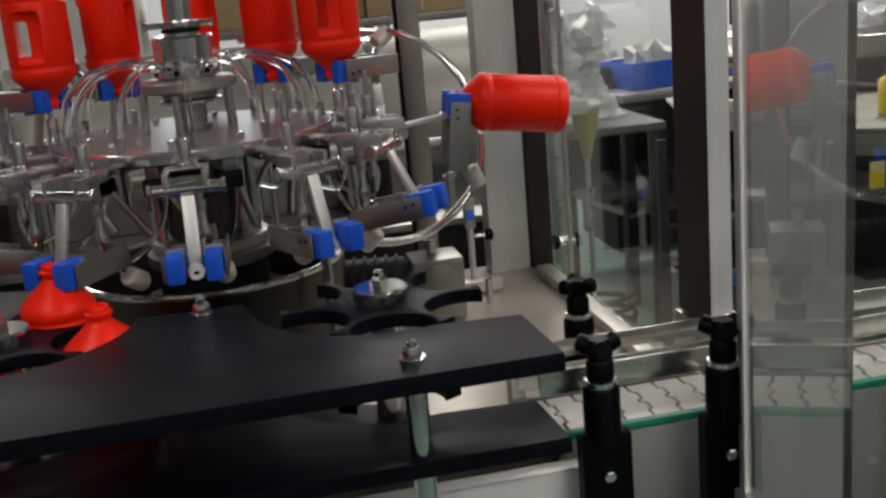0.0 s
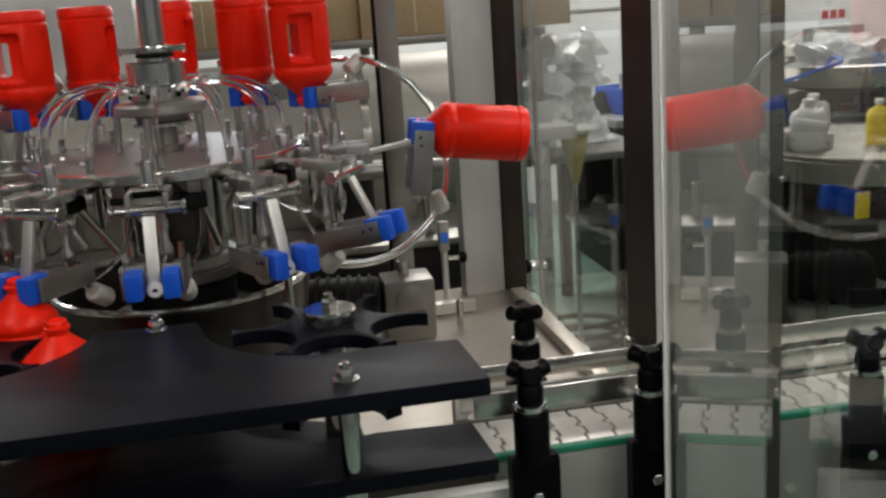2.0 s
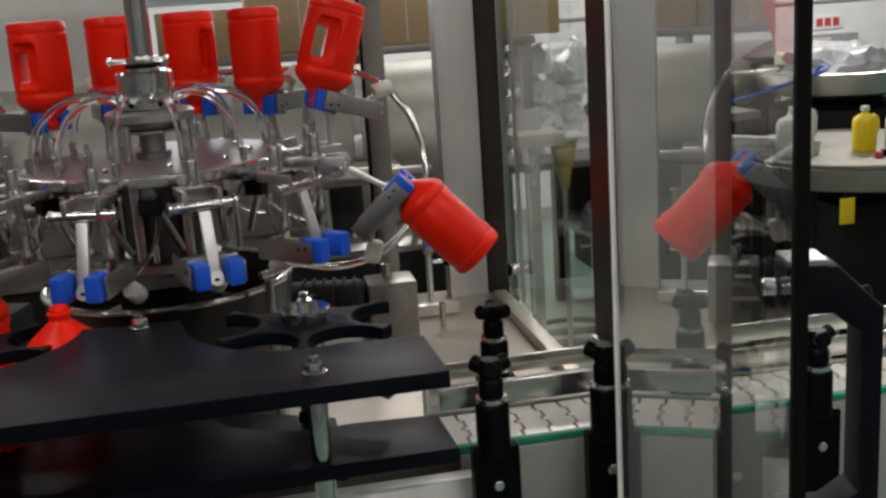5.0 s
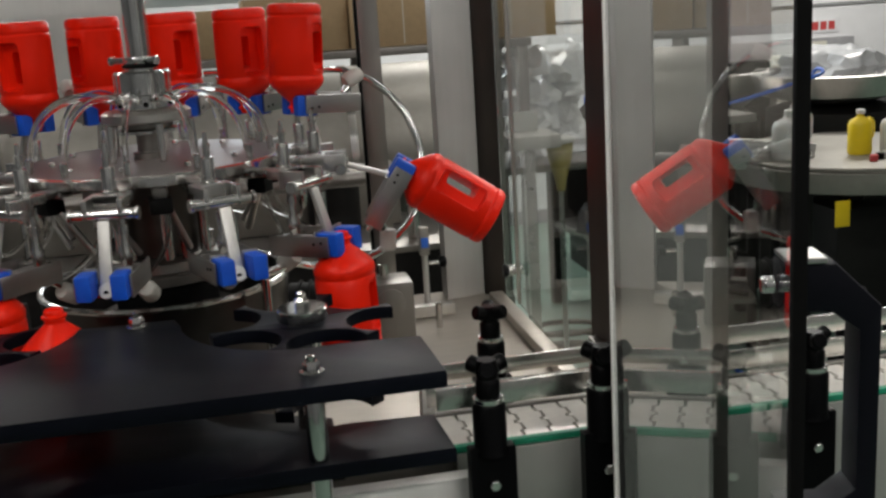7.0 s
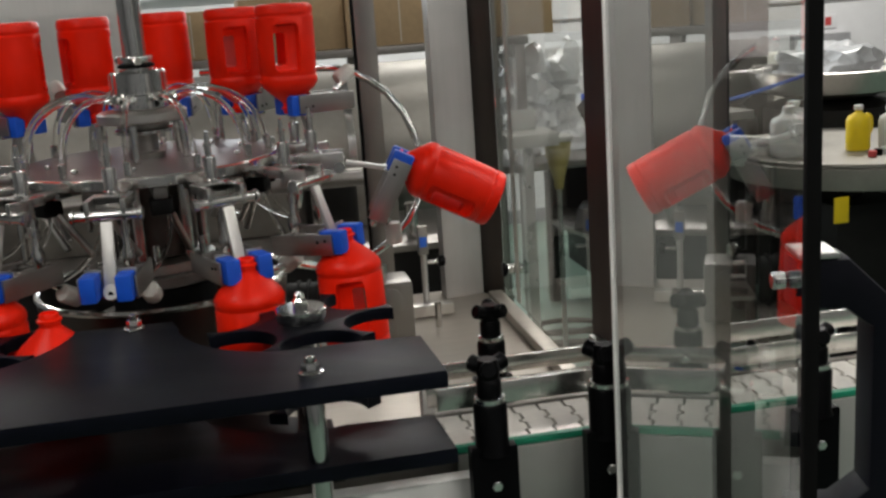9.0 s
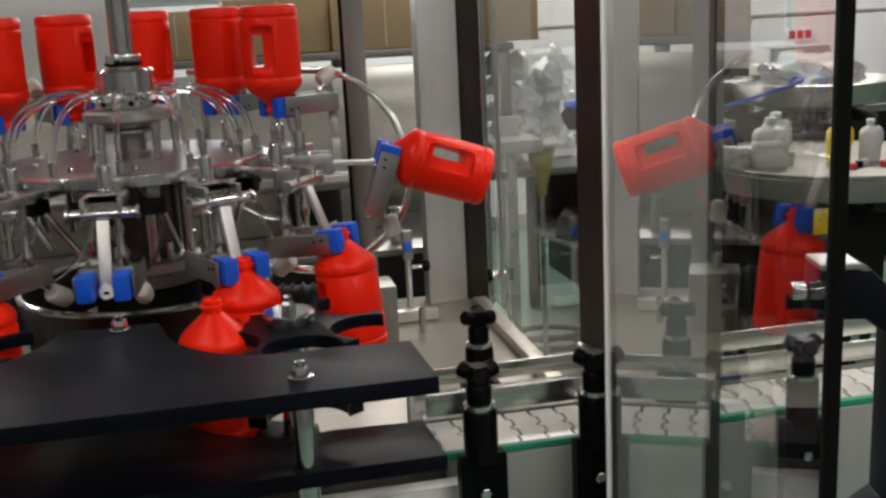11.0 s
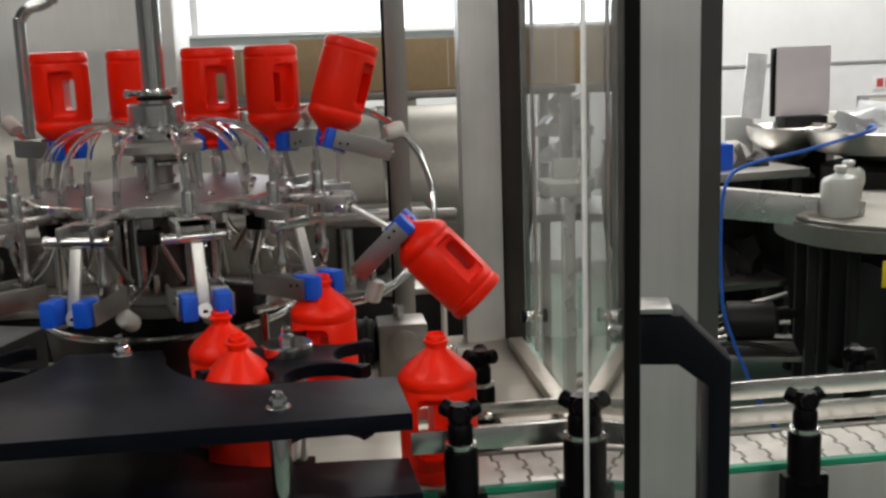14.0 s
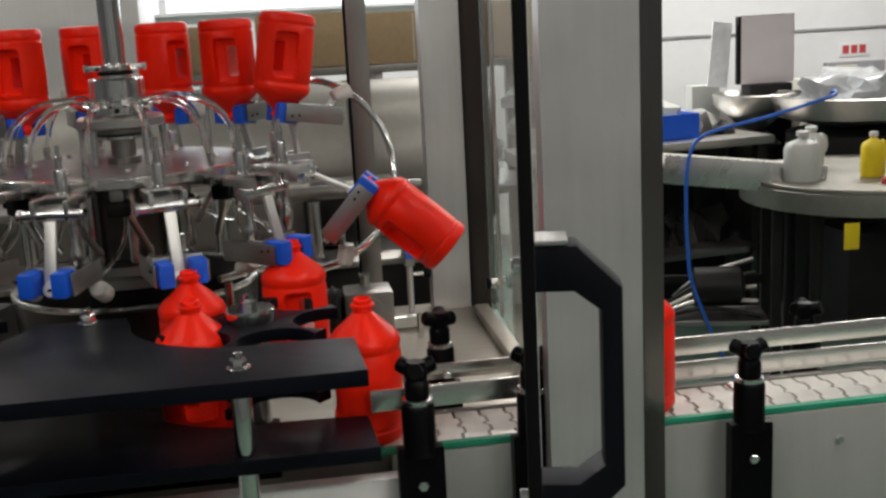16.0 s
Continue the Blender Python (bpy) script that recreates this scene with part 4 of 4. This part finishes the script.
for x0b, x1b, y0b, y1b in ((-0.19, 0.19, -0.14, -0.128), (-0.19, 0.19, 0.128, 0.14), (-0.19, -0.178, -0.127, 0.127), (0.178, 0.19, -0.127, 0.127)):
    part("basket_wall", box(x0b, x1b, y0b, y1b, 0.0, 0.12, 0.004), BLUE, basket)
part("basket_bottom", box(-0.177, 0.177, -0.127, 0.127, 0.0, 0.01, 0), BLUE, basket)
part("filling", crumpled(0.15, 0.11, 0.15, 5.5), MILK, basket, "", pose(0, 0, 0.05))
for i in range(9):
    a = random.random()
    single("machine_part", crumpled(0.05 + 0.05 * a, 0.05, 0.05 + 0.06 * random.random(), 3.3 * i, 2), (DARK, MILK, DARK_STEEL, WHITE)[i % 4],
           "small loose machine part on the bench", "part", pose(1.82 + 0.075 * i, 2.98 + 0.20 * random.random(), 1.0015), "loose parts")
for i in range(6):
    single("stored_part", crumpled(0.09, 0.10, 0.16, 2.1 * i + 9, 2), (DARK, DARK_STEEL, DARK)[i % 3], "dark machine part on the bench shelf", "part",
           pose(1.86 + 0.11 * i, 3.08 + 0.02 * i, 0.4515), "stored parts")
hose_coil = single("hose_coil", sweep([(0.18 * math.cos(a * 0.3), 0.13 * math.sin(a * 0.3), 0.015 + 0.0025 * a) for a in range(64)], 0.013, 8), DARK,
                   "coil of dark hose lying on the floor", "hose", pose(1.55, 2.55, 0))

# slanting chute beside the round table
chute = thing("pale_chute", "pale slanting sheet metal chute on dark legs", "chute", pose(2.02, 2.30, 0, 0, 0, -16))
part("chute_sheet", box(-0.28, 0.36, -0.18, 0.18, 0.965, 0.98, 0.003), BEIGE, chute, "", pose(0, 0, 0, 0, 6, 0))
part("chute_side", box(-0.28, 0.36, -0.195, -0.181, 0.90, 1.02, 0.003), ALU, chute, "", pose(0, 0, 0, 0, 6, 0))
for x in (-0.24, 0.28):
    for y in (-0.14, 0.14):
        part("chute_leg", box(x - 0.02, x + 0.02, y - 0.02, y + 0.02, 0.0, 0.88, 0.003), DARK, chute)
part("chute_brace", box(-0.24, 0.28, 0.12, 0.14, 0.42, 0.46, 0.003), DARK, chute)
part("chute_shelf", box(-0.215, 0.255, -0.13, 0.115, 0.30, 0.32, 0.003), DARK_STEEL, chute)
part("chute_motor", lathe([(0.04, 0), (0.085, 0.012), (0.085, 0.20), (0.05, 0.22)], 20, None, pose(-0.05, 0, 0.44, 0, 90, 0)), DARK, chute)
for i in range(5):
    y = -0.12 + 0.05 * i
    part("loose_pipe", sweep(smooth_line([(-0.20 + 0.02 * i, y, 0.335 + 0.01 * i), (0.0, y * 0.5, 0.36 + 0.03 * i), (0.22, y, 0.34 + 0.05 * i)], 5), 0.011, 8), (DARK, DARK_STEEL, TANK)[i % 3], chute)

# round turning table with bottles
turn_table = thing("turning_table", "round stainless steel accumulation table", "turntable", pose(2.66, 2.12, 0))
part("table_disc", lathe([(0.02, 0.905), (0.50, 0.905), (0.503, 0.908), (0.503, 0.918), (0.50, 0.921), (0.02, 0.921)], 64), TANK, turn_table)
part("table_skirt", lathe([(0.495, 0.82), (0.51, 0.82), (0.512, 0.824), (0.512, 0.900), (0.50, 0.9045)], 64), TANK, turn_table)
# Legs darkened; the shade beneath the table top is in their colour.
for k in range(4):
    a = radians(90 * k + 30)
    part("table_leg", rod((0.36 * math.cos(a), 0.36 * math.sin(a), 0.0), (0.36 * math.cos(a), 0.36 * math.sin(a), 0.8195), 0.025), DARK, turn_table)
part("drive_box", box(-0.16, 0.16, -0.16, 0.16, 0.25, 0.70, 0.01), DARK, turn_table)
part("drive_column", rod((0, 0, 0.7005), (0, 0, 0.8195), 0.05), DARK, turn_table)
part("label_tag", box(-0.33, -0.27, -0.425, -0.42, 0.70, 0.80, 0.001), YELLOW, turn_table, "yellow paper tag")


def jug(x, y, mat, w, h, label, neck=0.02):
    ob = thing("jug", label, "jug", pose(x, y, 0.9215), "jugs on the round table")
    part("jug_body", lathe([(w * 0.9, 0), (w, 0.01), (w, h * 0.66), (w * 0.85, h * 0.76), (neck * 1.1, h * 0.84), (neck, h * 0.86), (neck, h * 0.9)], 24, sy=0.8), mat, ob)
    part("cap", lathe([(neck * 1.25, h * 0.9005), (neck * 1.25, h * 0.985), (neck, h)], 16), MILK, ob)
    part("grip", sweep(smooth_line([(w * 0.7, 0, h * 0.78), (w * 1.05, 0, h * 0.70), (w * 1.12, 0, h * 0.5), (w * 0.98, 0, h * 0.36)], 5), 0.009, 8), mat, ob)
    return ob


jug(2.31, 2.00, MILK, 0.075, 0.20, "milky white plastic jug with a cap")
jug(2.60, 1.98, YELLOW, 0.050, 0.18, "yellow plastic bottle with a pump cap", 0.014)
jug(2.72, 1.95, MILK, 0.045, 0.17, "small white plastic bottle", 0.014)
jug(2.50, 2.30, MILK, 0.060, 0.18, "milky white plastic jug with a cap")
for i in range(8):
    single("loose_stopper", lathe([(0.014, 0), (0.016, 0.004), (0.016, 0.022), (0.013, 0.025)], 12), (REDSIGN, KNOB, MILK)[i % 3], "small loose plastic stopper on the round table", "stopper",
           pose(2.55 + 0.045 * i, 1.80 + 0.03 * (i % 3), 0.9215), "loose stoppers")

# bowl feeder behind the round table
feeder = thing("bowl_feeder", "steel bowl feeder with a mound of clear wrap", "bowl feeder", pose(3.08, 3.0, 0))
part("bowl", lathe([(0.20, 1.02), (0.36, 1.06), (0.40, 1.16), (0.385, 1.165), (0.34, 1.08), (0.05, 1.05)], 40), STEEL, feeder)
part("bowl_filling", crumpled(0.30, 0.30, 0.16, 12.5, 4), WRAP, feeder, "crumpled clear wrap", pose(0, 0, 1.10))
part("feeder_base", lathe([(0.30, 0.0), (0.32, 0.02), (0.32, 0.98), (0.19, 1.019)], 32), DARK, feeder)
feeder2 = thing("cap_hopper", "small steel cap hopper on a dark stand", "hopper", pose(2.72, 3.35, 0))
part("hopper", lathe([(0.06, 0.98), (0.20, 1.10), (0.21, 1.16), (0.20, 1.165), (0.05, 1.0)], 32), STEEL, feeder2)
part("hopper_stand", lathe([(0.14, 0), (0.14, 0.9), (0.055, 0.979)], 20), DARK, feeder2)

# long dark line of machines behind
line = thing("machine_line", "long dark bottling machine with pale top covers", "machine", pose(3.6, 4.0, 0))
part("line_body", box(-1.5, 2.2, -0.3, 0.3, 0.0, 0.88, 0.01), DARK, line)
part("line_top", box(-1.52, 2.22, -0.32, 0.32, 0.881, 0.92, 0.004), ALU, line)
for i in range(6):
    part("line_cover", box(-1.35 + 0.55 * i, -0.95 + 0.55 * i, -0.22, 0.22, 0.9205, 1.02 + 0.07 * (i % 3), 0.01), (MILK, DARK_STEEL, BEIGE)[i % 3], line)
board = thing("display_board", "faded pinkish display board leaning upright", "board", pose(2.86, 3.5, 1.2, 0, 0, 0))
part("board_sheet", box(-0.15, 0.15, -0.008, 0.008, 0.0, 0.36, 0.002), PINK, board)
part("board_edge", box(-0.166, -0.1505, -0.012, 0.03, 0.0, 0.355, 0.002), KNOB, board)
part("board_stand", box(-0.12, 0.12, -0.06, 0.06, -1.2, -0.001, 0.01), DARK, board)
sheet = single("plastic_sheet", box(-0.06, 0.06, -0.004, 0.004, 0, 0.34, 0.001), FOIL, "clear plastic sheet standing beside the board", "sheet", pose(2.60, 3.55, 0.921 + 0.27, 0, 6, 10))
sheet_foot = single("sheet_holder", box(-0.08, 0.08, -0.05, 0.05, 0.921, 1.19, 0.004), MILK, "pale box holding the sheet", "box", pose(2.60, 3.75, 0))

# signs on the far wall
sign = thing("wall_sign", "small red-lettered sign on the white wall", "sign", pose(4.42, y1 - 0.004, 1.255))
part("sign_plate", box(-0.12, 0.12, -0.004, 0.003, -0.05, 0.05, 0.001), WALL, sign)
for i in range(3):
    part("print_bar", box(-0.095 + 0.065 * i, -0.045 + 0.065 * i, -0.0055, -0.0045, -0.03, 0.03, 0), REDSIGN, sign)
panel = thing("control_box", "grey electrical box on the white wall", "control box", pose(4.40, y1 - 0.001, 1.08))
part("box_body", box(-0.22, 0.22, -0.08, -0.001, -0.09, 0.09, 0.006), GREYSIGN, panel)
part("box_door", box(-0.17, 0.0, -0.086, -0.0805, -0.07, 0.07, 0.003), BEIGE, panel)
part("box_switch", rod((0.10, -0.0805, 0.0), (0.10, -0.10, 0.0), 0.02), KNOB, panel)

# blue air hose looping from the line to the floor
hose_pts = [(2.25, 2.05, 0.012), (2.06, 2.0, 0.08), (1.866, 2.0, 0.495), (1.833, 2.0, 0.696), (1.827, 2.0, 0.86), (1.83, 2.0, 0.986), (1.85, 2.0, 1.079), (1.892, 2.0, 1.125), (1.985, 2.0, 1.154), (2.143, 2.0, 1.182), (2.313, 2.0, 1.221), (2.439, 2.0, 1.255), (2.62, 2.35, 1.24), (2.8, 2.72, 1.176)]
single("air_hose", sweep(smooth_line(hose_pts, 6), 0.0075, 8), HOSE, "blue plastic air hose hanging to the floor", "hose")

# ---- motion ----
STEP = 0.1


def motions():
    times = [round(i * STEP, 3) for i in range(161)]
    walk(carousel, [(t, pose(0, 0, 0, 0, 0, phase(t))) for t in times])
    for k, g in enumerate(grippers):
        spin = pose(0, 0, 0, 0, 0, SPACING * k) @ pose(HINGE_R, 0, HINGE_Z)
        walk(g, [(t, spin @ pose(0, 0, 0, 0, -flip(phase(t) + SPACING * k), 0)) for t in times])
    walk(star_right, [(t, pose(STAR_X, STAR_Y, 0, 0, 0, 2 * (1.9 - phase(t)) + 20)) for t in times])
    walk(star_left, [(t, pose(LEFT_X, LEFT_Y, 0, 0, 0, 2 * (1.9 - phase(t)) + 40)) for t in times])
    walk(chain, [(t, pose(0.174 * max(0, t - 3.9), 0, 0)) for t in times])
    for k, b in carried:
        gone = when(RELEASE, k)
        turn = TURN[k]
        walk(b, [(t, jaw_bottle(phase(t) + SPACING * k, turn) if t < gone else out_pose(t - gone, turn)) for t in times])
    for k, b in waiting:
        got = when(TAKE, k)
        turn = TURN[k]
        rows = []
        for t in times:
            if t >= got:
                rows.append((t, jaw_bottle(phase(t) + SPACING * k, turn)))
            else:
                step = (phase(t) + SPACING * k - TAKE) / SPACING * 2.2
                m = out_pose(step, 0)
                rows.append((t, pose(-m.translation.x - 0.022, m.translation.y, m.translation.z, 0, 0, turn + TAKE)))
        walk(b, rows)


motions()
